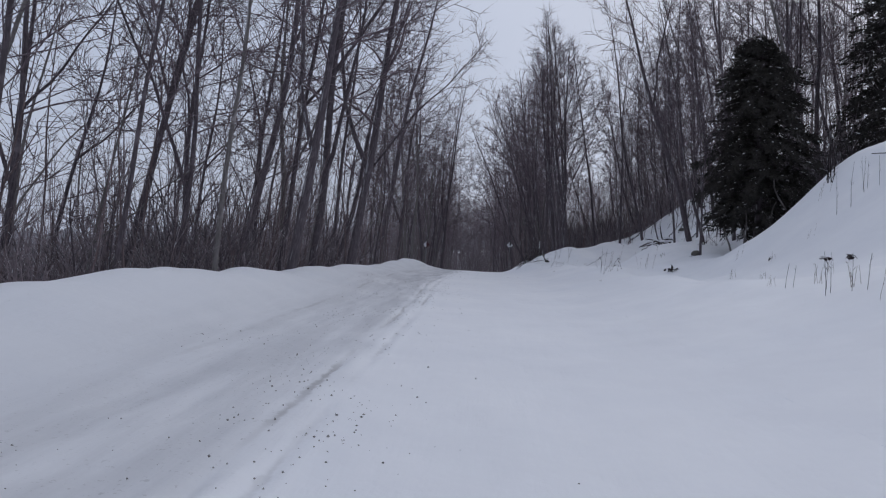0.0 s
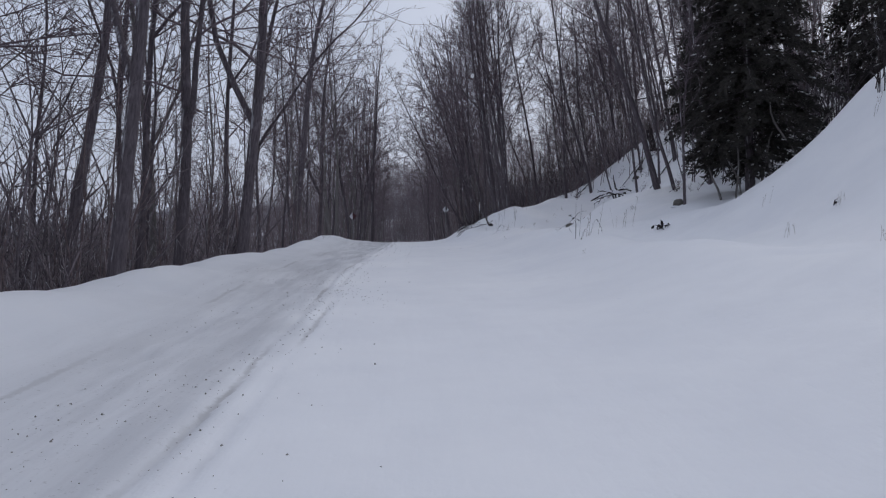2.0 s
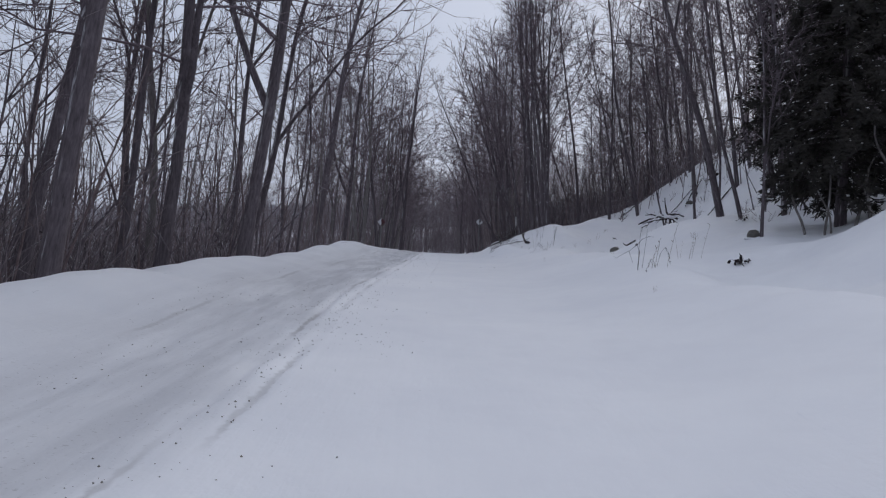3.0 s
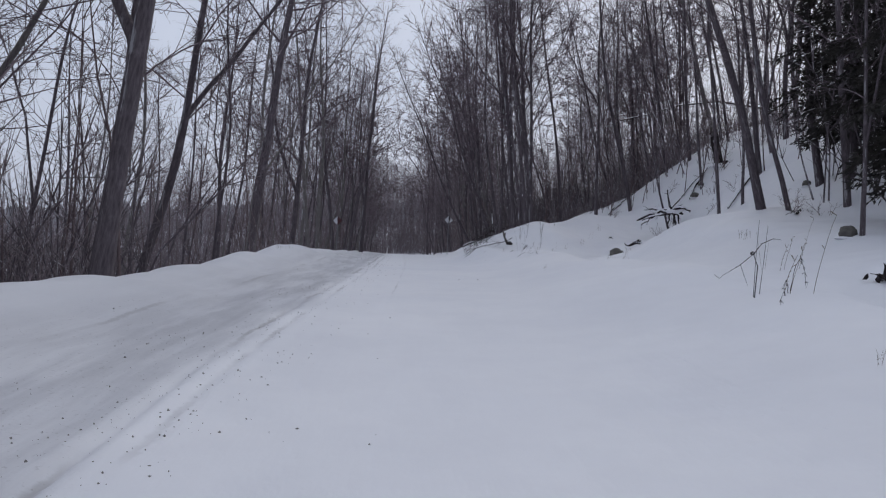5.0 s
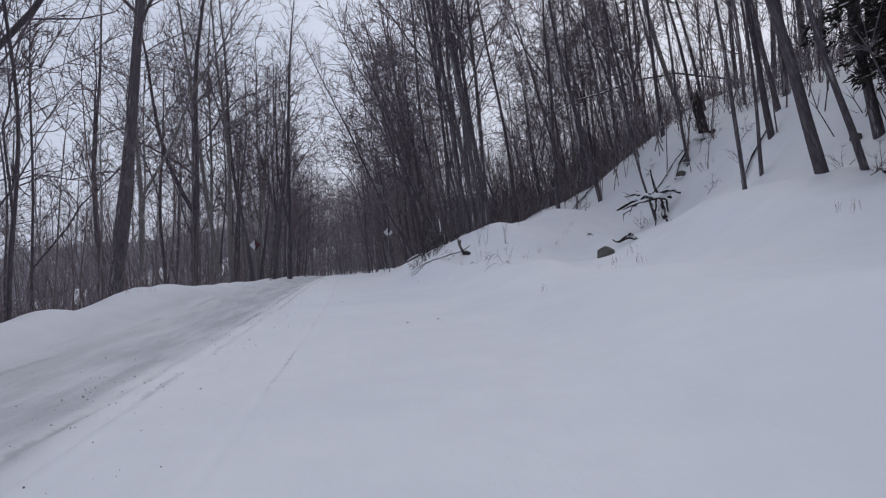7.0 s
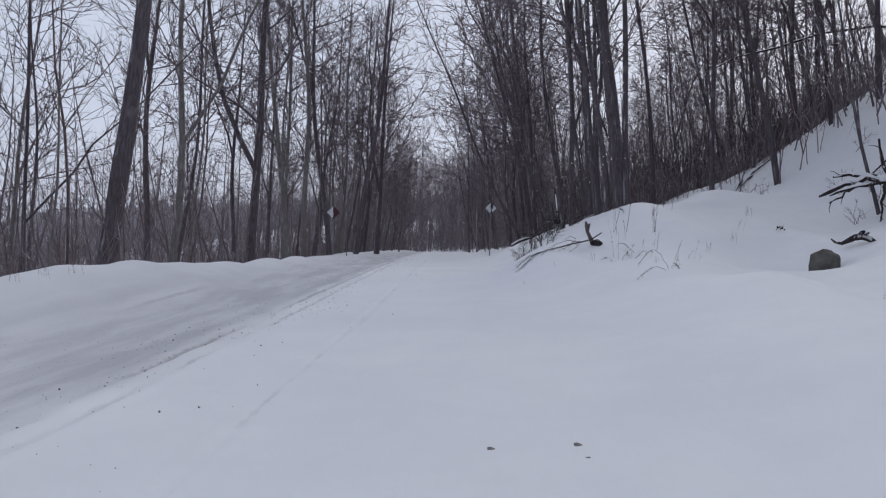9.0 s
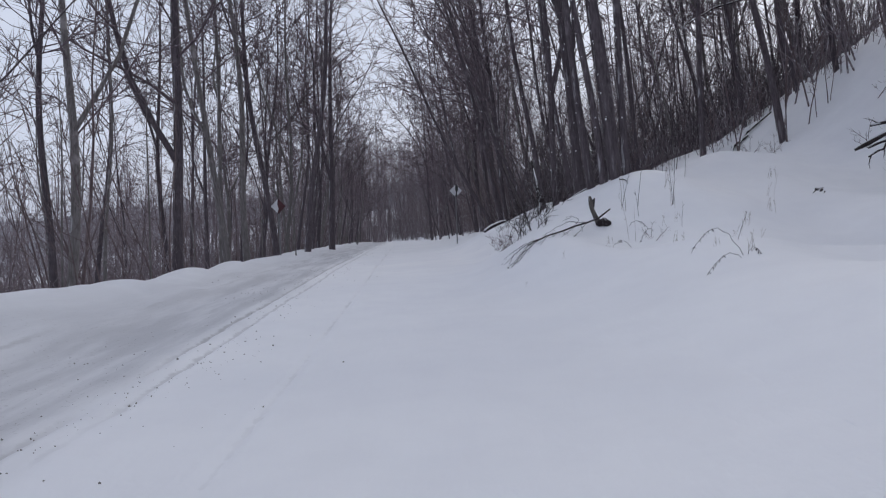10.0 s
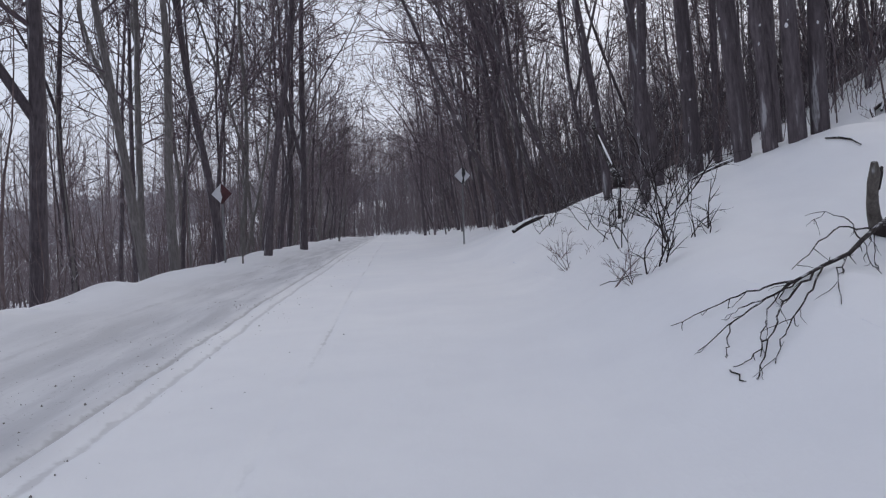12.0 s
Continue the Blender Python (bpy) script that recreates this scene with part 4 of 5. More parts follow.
def fallen_branch():
    """A dead bough that leans on the stump and fans out down the slope."""
    ob = wood_thing("fallen_branch", "dead branch with fine twigs fallen across the snow", "branch")
    rs = np.random.RandomState(21)
    main = np.array(((6.74, 42.02, 1.24), (6.50, 41.93, 1.10), (6.22, 41.73, 1.02), (5.9, 41.45, 0.97), (5.62, 41.22, 0.91), (5.36, 41.08, 0.86), (5.14, 41.02, 0.79)))
    t = Tubes()
    t.add(main + rs.normal(0, 0.006, main.shape), (0.012, 0.017, 0.017, 0.015, 0.013, 0.0105, 0.008), 7, True)
    for k in (2, 3, 4, 5):
        for _ in range(3):
            t.add(shoot(rs, main[k] + (main[k - 1] - main[k]) * rs.rand(), rs.normal(0, 1, 3) + np.array((0, 0, -0.4)), rs.uniform(0.04, 0.10), 2, 0.2, 0), (0.004, 0.003, 0.0015), 4)
    part("bough", t.mesh("bough"), DEAD, ob)

    def side(start, via, r0, twigs, drop=-0.5):
        """One side branch through places on or over the snow, with its drooping twigs."""
        ends = [np.array((x, y, land(x, y) + up)) for x, y, up in via]
        knots = np.array([start] + ends)
        u = np.linspace(0, 1, len(knots))
        q = np.linspace(0, 1, 4 * len(via) + 1)
        p = np.column_stack([np.interp(q, u, knots[:, c]) for c in range(3)])
        p[1:-1] = 0.25 * p[:-2] + 0.5 * p[1:-1] + 0.25 * p[2:]
        p[1:-1] += rs.normal(0, 0.007, (len(p) - 2, 3))
        p[1:, 2] = np.maximum(p[1:, 2], [land(a, b) + 0.004 for a, b in p[1:, :2]])
        t = Tubes()
        t.add(p, np.linspace(r0, 0.0022, len(p)), 5)
        for _ in range(twigs):
            j = rs.randint(2, len(p) - 1)
            d = p[j + 1] - p[j]
            d = d / np.linalg.norm(d) + rs.normal(0, 0.55, 3)
            d[2] = d[2] * 0.4 + drop
            tw = shoot(rs, p[j], d / np.linalg.norm(d), rs.uniform(0.05, 0.2), 4, 0.2, -0.02)
            tw[:, 2] = np.maximum(tw[:, 2], [land(a, b) + 0.003 for a, b in tw[:, :2]])
            t.add(tw, (0.0026, 0.0024, 0.002, 0.0016, 0.001), 4)
        part("side_branch", t.mesh("side_branch"), DEAD, ob)
        return p

    side(main[6], ((4.98, 41.14, 0.06), (4.86, 41.3, 0.05), (4.67, 41.6, 0.02)), 0.007, 4)
    low = side(main[6], ((4.92, 40.93, 0.08), (4.77, 41.0, 0.06), (4.58, 41.06, 0.01)), 0.0075, 3)
    side(low[8], ((4.66, 40.88, 0.04), (4.61, 40.81, 0.01)), 0.004, 1)
    side(low[4], ((4.86, 41.1, 0.04), (4.8, 41.16, 0.02)), 0.0045, 1)
    hang = side(main[5], ((4.99, 40.83, 0.08), (4.87, 40.76, 0.05), (4.71, 40.6, 0.03), (4.58, 40.46, 0.0)), 0.0075, 6)
    side(hang[11], ((4.65, 40.64, 0.02), (4.58, 40.68, 0.01)), 0.0035, 1)
    side(main[6], ((4.91, 40.9, 0.05), (4.79, 40.75, 0.03), (4.69, 40.62, 0.0)), 0.0045, 3)
    side(main[5], ((5.06, 40.74, 0.06), (4.9, 40.64, 0.05), (4.8, 40.6, 0.03), (4.69, 40.49, 0.0)), 0.006, 5)
    side(main[5] * 0.5 + main[6] * 0.5, ((5.04, 40.96, 0.03), (4.98, 40.9, 0.01)), 0.006, 1)
    side(main[4], ((5.24, 40.82, 0.04), (5.08, 40.55, 0.0)), 0.0045, 4)
    side(main[3], ((5.6, 41.0, 0.05), (5.5, 40.8, 0.0)), 0.0035, 3)
    side(main[2], ((5.95, 41.4, 0.05), (5.8, 41.2, 0.0)), 0.004, 3)
    side(main[2], ((5.85, 41.6, 0.2), (5.5, 41.36, 0.09), (5.26, 41.22, 0.02)), 0.0065, 4, -0.1)
    side(main[3], ((6.1, 41.85, 0.22), (6.0, 41.95, 0.26), (5.88, 41.9, 0.16)), 0.0055, 3, 0.2)
    for a, b in (((4.56, 40.68), (4.545, 40.5)), ((5.06, 43.6), (5.09, 43.06)), ((5.0, 43.9), (5.1, 43.1))):
        loose = wood_thing("loose_twig", "thin loose dead twig lying on the snow", "twig", "loose twigs on the snow")
        t = Tubes()
        w = np.linspace(0, 1, 6)
        pts = np.column_stack([a[0] + (b[0] - a[0]) * w, a[1] + (b[1] - a[1]) * w, np.zeros(6)])
        pts[1:-1] += rs.normal(0, 0.015, (4, 3))
        pts[:, 2] = [land(x, y) + 0.006 for x, y in pts[:, :2]]
        t.add(pts, (0.004, 0.0045, 0.004, 0.0035, 0.003, 0.002), 5)
        part("stick", t.mesh("stick"), DEAD, loose)


fallen_branch()


def snag(x, y):
    """A thick dead trunk, broken off, on a rotten foot."""
    ob = wood_thing("broken_snag", "thick dark dead trunk broken off above the snow", "stump")
    ob.matrix_basis = at(x, y, -0.05)
    rs = np.random.RandomState(14)
    t = Tubes()
    h = np.array((-0.3, 0.0, 0.35, 0.7, 1.05, 1.4, 1.62))
    t.add(np.column_stack([-0.24 * h + rs.normal(0, 0.015, 7), rs.normal(0, 0.015, 7), h]), (0.25, 0.23, 0.20, 0.19, 0.20, 0.19, 0.15), 11, True)
    part("stem", t.mesh("stem"), DEAD, ob)
    for a, hh in ((0.5, 0.22), (2.4, 0.34), (4.2, 0.16), (5.4, 0.27)):
        t = Tubes()
        bx, by = -0.38 + 0.11 * math.cos(a), 0.11 * math.sin(a)
        t.add([(bx, by, 1.5), (bx - 0.03, by, 1.6 + hh * 0.5), (bx - 0.06, by, 1.6 + hh)], (0.07, 0.05, 0.012), 6, True)
        part("splinter", t.mesh("splinter"), STUMP, ob, "pale torn wood")
    part("snow_foot", blob("snow_foot", 21, (0.45, 0.4, 0.16), 0.3), LOAD, ob, "snow drifted round the foot")
    foot = part("foot", blob("foot", 22, (0.26, 0.2, 0.2), 0.35), DEAD, ob, "dark rotten foot")
    foot.location = (0.22, -0.22, 0.05)


snag(17.2, 44.5)


def hung_pole():
    """A snow-topped pole leaning on a trunk, its cut end standing on a stub over the snow."""
    ob = wood_thing("leaning_pole", "snow-topped dead pole leaning on a trunk with a dark cut end", "dead wood")
    end, top = np.array((7.02, 48.6, 1.50)), np.array((7.3, 50.75, 2.72))
    s = np.linspace(0, 1, 6)[:, None]
    pts = end + (top - end) * s + np.sin(np.pi * s) * np.array((0.02, 0, -0.05))
    t = Tubes()
    t.add(pts, (0.075, 0.06, 0.055, 0.05, 0.045, 0.03), 9, True)
    part("pole", t.mesh("pole"), DEAD, ob)
    t = Tubes()
    t.add(pts[1:5] + np.array((0, 0, 0.045)), (0.012, 0.026, 0.024, 0.012), 6, True)
    part("snow_cap", t.mesh("snow_cap"), LOAD, ob)
    block = part("cut_end", blob("cut_end", 6, (0.11, 0.09, 0.12), 0.2, 2), DEAD, ob, "dark knotted cut end")
    block.location = tuple(end)
    g = land(7.07, 48.75)
    t = Tubes()
    t.add([(7.07, 48.75, g - 0.1), (7.05, 48.7, (g + 1.5) / 2), tuple(end)], (0.03, 0.026, 0.03), 6, True)
    part("stub", t.mesh("stub"), DEAD, ob)


hung_pole()


def fallen_log(name, pts, radii, label):
    ob = wood_thing(name, label, "dead wood")
    t = Tubes()
    t.add(pts, radii, 8, True)
    part("log", t.mesh("log"), DEAD, ob)
    s = Tubes()
    p = np.array(pts, float) + np.array((0, 0, 1.0)) * (np.array(radii)[:, None] * 0.75)
    s.add(p, np.array(radii) * 0.7, 6, True)
    part("snow_cap", s.mesh("snow_cap"), LOAD, ob)


def on_snow(xy, up):
    return [(x, y, land(x, y) + up) for x, y in xy]


fallen_log("fallen_log", on_snow(((6.1, 53.1), (6.4, 53.2), (6.7, 53.25), (6.95, 53.5)), 0.05), (0.05, 0.07, 0.065, 0.03), "short snow-capped dead log at the road edge")
fallen_log("fallen_log", on_snow(((7.84, 44.5), (7.86, 44.3), (7.85, 44.1), (7.8, 43.9)), 0.02), (0.010, 0.014, 0.012, 0.008), "thin bent stick lying on the snow")
fallen_log("fallen_log", on_snow(((14.9, 52.3), (15.6, 53.0), (16.5, 52.9)), 0.1), (0.03, 0.045, 0.025), "short dead bough lying on the wooded slope")
fallen_log("fallen_log", on_snow(((15.8, 44.5), (16.2, 44.9), (16.5, 44.9), (17.0, 45.3)), 0.1), (0.03, 0.05, 0.045, 0.02), "dead bough lying across the wooded slope")
fallen_log("fallen_log", on_snow(((14.2, 38.0), (15.2, 39.0), (16.2, 39.4)), 0.1), (0.03, 0.05, 0.03), "dead bough among thin trunks on the slope")
fallen_log("fallen_log", on_snow(((11.2, 16.9), (10.9, 15.6), (10.5, 14.4), (10.1, 13.1)), 0.12), (0.012, 0.016, 0.014, 0.010), "thin bent stick over the snow knoll")
fallen_log("fallen_log", on_snow(((7.25, 46.75), (7.4, 46.45), (7.56, 46.15), (7.72, 45.85)), 0.01), (0.025, 0.035, 0.03, 0.02), "dark dead log lying at the foot of the trunks")
fallen_log("fallen_log", on_snow(((15.0, 45.4), (15.6, 45.2), (16.3, 45.3), (16.9, 45.1)), 0.12), (0.02, 0.028, 0.025, 0.015), "thin fallen pole lying across the wooded slope")
fallen_log("fallen_log", on_snow(((14.5, 52.0), (14.9, 52.6), (15.5, 52.7)), 0.1), (0.03, 0.06, 0.04), "dark broken bough half buried in snow")
fallen_log("leaning_dead_tree", [(34, 61, land(34, 61) - 0.3), (29, 60, 11.4), (24.5, 59, 11.5), (21.4, 58.5, 10.9), (19.0, 58, 10.0), (17.1, 58, 9.5), (15.6, 58, 8.7)], (0.07, 0.065, 0.06, 0.05, 0.042, 0.035, 0.015), "leaning dead tree bent over between the trunks")


# ---- brush and weeds, each clump a thing ----
def shrub(seed, stems, height, spread, thick, twigs):
    """Stems of one leafless shrub, each with its side twigs."""
    rs = np.random.RandomState(seed)
    out = []
    for _ in range(stems):
        t = Tubes()
        a = rs.uniform(0, 6.28)
        d = np.array((np.cos(a) * spread * rs.rand(), np.sin(a) * spread * rs.rand(), 1.0))
        base = (rs.normal(0, 0.12), rs.normal(0, 0.12), -0.15)
        h = height * rs.uniform(0.55, 1.1)
        p = shoot(rs, base, d / np.linalg.norm(d), h, 6, 0.13, 0.04)
        t.add(p, np.linspace(thick, thick * 0.3, 7), 5)
        for _ in range(twigs):
            k = rs.randint(2, 6)
            b = shoot(rs, p[k], tilted(rs, p[k + 1] - p[k], rs.uniform(0.4, 1.1)), h * rs.uniform(0.2, 0.5), 3, 0.2, 0.03)
            t.add(b, np.linspace(thick * 0.5, thick * 0.2, 4), 3)
            t.add(shoot(rs, b[1], tilted(rs, b[2] - b[1], 0.7), h * 0.15, 2, 0.2, 0.0), (thick * 0.3, thick * 0.25, thick * 0.15), 3)
        out.append(t.mesh("stem"))
    return out


def grow_shrub(meshes, x, y, turn, size, label, mat, lean=0.0):
    ob = tagged(new("shrub"), label, "shrub", "bare brush beside the road")
    ob.matrix_basis = stand(x, y, turn, size, lean, 180)
    for me in meshes:
        part("stem", me, mat, ob)


thicket = shrub(31, 6, 1.2, 0.9, 0.0085, 5)
stout = shrub(36, 4, 1.05, 0.45, 0.0095, 6)
sparse = shrub(32, 5, 1.2, 0.35, 0.010, 3)
low = shrub(33, 6, 0.7, 1.3, 0.007, 4)
for x, y, turn, size in ((6.15, 44.9, 120, 1.15), (6.5, 45.8, 200, 1.2), (6.0, 46.2, 60, 0.9), (6.9, 49.5, 30, 1.0), (6.4, 51.5, 100, 1.0), (7.3, 53.5, 160, 1.1)):
    grow_shrub(thicket, x, y, turn, size, "leafless roadside bush with thin bare stems in snow", DEAD)
for x, y, turn, size in ((5.25, 43.1, 0, 0.95), (5.62, 43.3, 130, 0.8), (5.76, 43.7, 250, 1.1), (6.08, 46.1, 40, 1.0), (5.85, 45.2, 300, 0.9)):
    grow_shrub(stout, x, y, turn, size, "dark many-stemmed bare bush standing in snow", DEAD)
for x, y, turn, size in ((5.0, 43.4, 10, 0.9), (5.72, 47.9, 33, 0.9), (5.0, 42.95, 90, 0.6), (5.5, 46.5, 80, 1.0), (7.25, 41.3, 70, 0.6), (12.4, 31.3, 0, 1.2), (12.9, 30.6, 99, 1.1), (13.6, 33.4, 50, 1.0), (15.9, 42.6, 30, 1.3), (17.0, 43.6, 200, 1.4), (14.9, 45.8, 90, 1.2), (16.0, 47.0, 0, 1.2), (14.0, 50.0, 40, 1.1), (14.8, 40.6, 0, 1.1), (15.4, 39.6, 70, 1.2), (14.2, 44.0, 140, 1.1), (15.0, 44.4, 210, 1.3), (13.2, 47.5, 20, 1.0), (12.2, 49.0, 77, 0.9), (16.4, 41.0, 10, 1.3), (17.4, 45.0, 55, 1.4), (11.6, 50.5, 300, 1.0)):
    grow_shrub(low, x, y, turn, size, "low tangle of thin bare brush in snow", BRUSH)
for x, y, turn, size, lean in ((11.0, 18.3, 0, 1.3, 6), (10.75, 18.0, 50, 1.1, 6), (12.2, 17.2, 90, 1.5, 4), (12.7, 16.5, 200, 1.7, 3), (13.3, 15.6, 30, 1.6, 4), (11.7, 18.9, 140, 1.2, 8), (13.5, 14.6, 100, 1.5, 0), (12.9, 13.2, 10, 1.4, 0)):
    grow_shrub(sparse, x, y, turn, size, "upright thin shrub stems on the snow knoll", DEAD, lean)


def tall_shoot(x, y, h, lean, seed):
    """One thin straight shoot."""
    ob = tagged(new("thin_shoot"), "thin straight bare shoot standing in snow", "sapling", "thin shoots on the slope")
    ob.matrix_basis = stand(x, y, 0, 1.0, lean, 0)
    rs = np.random.RandomState(seed)
    p = shoot(rs, (0, 0, -0.1), (0, 0, 1), h + 0.1, 6, 0.03, 0.03)
    t = Tubes()
    t.add(p, np.linspace(0.0026 + 0.004 * min(1.0, h * h), 0.0018, 7), 5)
    for _ in range(2):
        t.add(shoot(rs, p[rs.randint(3, 6)], tilted(rs, np.array((0, 0, 1.0)), 0.5), h * 0.15, 2, 0.1, 0.05), (0.003, 0.0025, 0.002), 3)
    part("stem", t.mesh("stem"), DEAD, ob)


for row in ((7.25, 42.79, 0.85, 10, 1), (7.5, 42.6, 0.95, 3, 2), (8.9, 44.1, 0.9, 3, 3), (9.1, 44.0, 0.7, 4, 4), (7.35, 42.2, 0.5, -6, 5), (9.0, 44.9, 0.6, 2, 6), (6.91, 37.92, 0.36, 12, 7), (7.89, 41.56, 0.45, 3, 8), (8.09, 42.38, 0.9, -3, 9), (8.1, 42.38, 0.9, 2, 10),
            (9.27, 15.06, 0.95, -1, 11), (9.46, 14.82, 1.1, -1, 12), (9.91, 15.07, 0.85, -5, 13), (10.02, 15.3, 0.8, -1, 14), (10.0, 15.1, 0.65, 2, 15), (9.95, 14.58, 0.7, -6, 16), (9.25, 12.7, 0.55, -3, 17),
            (9.16, 12.14, 1.15, -9, 18), (9.13, 11.99, 1.2, -7, 19), (9.19, 11.98, 0.85, -6, 20), (9.88, 12.55, 0.9, -8, 21), (9.86, 12.47, 0.9, -6, 22), (9.88, 12.43, 1.0, -2, 23), (9.80, 12.6, 0.8, 4, 24), (9.22, 11.85, 0.4, 6, 25),
            (4.84, 8.63, 0.36, 0, 26), (4.92, 8.57, 0.32, 2, 27), (5.08, 8.01, 0.42, 2, 28), (4.72, 7.39, 0.56, 3, 30), (4.81, 7.45, 0.52, 2, 31), (4.65, 6.75, 0.4, 0, 33), (4.7, 6.55, 0.42, 3, 34)):
    tall_shoot(*row)


def weed_meshes(seed, stems, height):
    """Dry weed stalks with a few seed heads."""
    rs = np.random.RandomState(seed)
    out = []
    for _ in range(stems):
        t = Tubes()
        base = (rs.normal(0, 0.10), rs.normal(0, 0.06), -0.08)
        d = np.array((rs.normal(0, 0.12), rs.normal(0, 0.1), 1.0))
        h = height * rs.uniform(0.5, 1.1)
        p = shoot(rs, base, d / np.linalg.norm(d), h, 8, 0.05, -0.02)
        p[:, 2] = np.maximum(p[:, 2], -0.08)
        t.add(p, np.linspace(0.0027, 0.0016, 9), 4)
        for k in range(4, 9):
            if rs.rand() < 0.4:
                w = tilted(rs, np.array((0, 0, 1.0)), rs.uniform(0.3, 1.3))
                t.add(np.array((p[k], p[k] + w * rs.uniform(0.02, 0.06))), (0.002, 0.005), 4, True)
        out.append(t.mesh("stalk"))
    return out


WEEDS = [weed_meshes(41, 3, 0.75), weed_meshes(42, 4, 0.45), weed_meshes(43, 2, 0.95), weed_meshes(44, 2, 0.6), weed_meshes(45, 5, 0.5)]


def grow_weed(kind, x, y, turn, size):
    ob = new("dry_weed")
    ob.matrix_basis = stand(x, y, turn, size)
    tagged(ob, "dry brown weed stalks standing in snow", "weed", "dry weeds on the slope")
    for me in WEEDS[kind]:
        part("stalk", me, WEED, ob)


for row in ((2, 7.2, 42.6, 0, 1.2), (2, 6.9, 41.4, 40, 1.1), (2, 8.05, 42.3, 0, 1.0), (0, 8.3, 43.2, 90, 0.8), (1, 7.2, 40.3, 10, 1.0), (1, 6.49, 37.66, 0, 0.35), (3, 6.72, 37.24, 0, 0.6), (3, 7.6, 38.6, 120, 0.5), (1, 6.6, 37.1, 60, 0.4),
            (4, 9.3, 35.3, 0, 0.9), (0, 5.25, 20.4, 0, 1.2), 
            (1, 6.9, 15.2, 0, 0.7), (1, 4.5, 5.9, 20, 0.9), (4, 5.0, 7.3, 60, 1.0), (4, 5.2, 8.5, 100, 0.9), (0, 5.9, 7.4, 200, 0.8), (1, 4.8, 9.0, 0, 0.5), (1, 6.0, 9.6, 0, 0.6),
            (0, 8.6, 15.0, 0, 0.5), (1, 8.0, 15.5, 10, 0.6), (0, 7.5, 24.0, 0, 1.2), (2, 7.3, 24.2, 90, 0.8), (1, 9.7, 28.9, 0, 0.7), (4, 7.6, 32.6, 0, 0.6), (1, 8.9, 41.2, 60, 0.7), (1, 9.8, 42.0, 0, 0.7),
            (0, 10.6, 43.4, 10, 0.6), (1, 11.4, 44.6, 0, 0.8), (4, 7.7, 39.6, 0, 0.6), (1, 6.0, 40.0, 0, 0.5), (0, 7.9, 39.9, 30, 0.7), (4, -1.95, 34.8, 0, 0.6), (4, -1.8, 35.2, 80, 0.6), (1, -2.05, 34.3, 20, 0.6),
            (1, 8.26, 34.27, 0, 0.6), (4, 8.53, 34.6, 40, 0.6), (1, 8.45, 33.45, 90, 0.5), (4, 8.46, 33.2, 10, 0.5), (0, 8.62, 33.8, 0, 0.35), (1, 7.74, 33.84, 120, 0.3), (3, 5.15, 39.4, 0, 0.35), (1, 4.5, 39.05, 0, 0.2), (3, 7.64, 41.7, 0, 0.7), (1, 7.9, 41.8, 30, 0.5), (1, 9.78, 29.3, 70, 0.6), (1, 5.1, 30.0, 0, 0.4), (1, 4.4, 18.0, 60, 0.35), (0, 8.4, 18.4, 0, 0.6), (1, 6.3, 12.4, 33, 0.6), (0, 10.2, 17.5, 0, 1.0)):
    grow_weed(*row)


def arched_weed(x0, y0, x1, y1, rise, seed):
    """One stalk bent over until its seed head touches the snow again."""
    rs = np.random.RandomState(seed)
    ob = tagged(new("arched_weed"), "single dry weed stalk arching down to the snow", "weed", "dry weeds on the slope")
    s = np.linspace(0, 1, 12)
    p = np.column_stack([x0 + (x1 - x0) * s, y0 + (y1 - y0) * s, np.zeros(12)])
    p[:, 2] = [land(a, b) for a, b in p[:, :2]] + rise * 4 * s * (1 - s) - 0.02
    p[1:-1] += rs.normal(0, 0.006, (10, 3))
    t = Tubes()
    t.add(p, np.linspace(0.0032, 0.0022, 12), 4)
    part("stalk", t.mesh("stalk"), DEAD, ob)
    for k in range(6, 12):
        t = Tubes()
        for _ in range(3):
            t.add(shoot(rs, p[k], (rs.normal(0, 0.6), rs.normal(0, 0.4), -0.8), rs.uniform(0.02, 0.06), 2, 0.2, 0), (0.0015, 0.003, 0.001), 4)
        part("seed_head", t.mesh("seed_head"), DEAD, ob)


for row in ((6.75, 41.0, 6.5, 41.15, 0.12, 7), (7.05, 41.95, 7.35, 41.7, 0.14, 8), (6.47, 37.0, 6.2, 37.7, 0.30, 1), (6.45, 36.97, 5.78, 36.49, 0.14, 2), (6.5, 37.0, 6.62, 36.9, 0.10, 3), (5.3, 20.45, 5.0, 20.1, 0.22, 4), (5.35, 20.5, 5.75, 20.8, 0.34, 5), (7.4, 41.6, 7.0, 41.3, 0.15, 6)):
    arched_weed(*row)


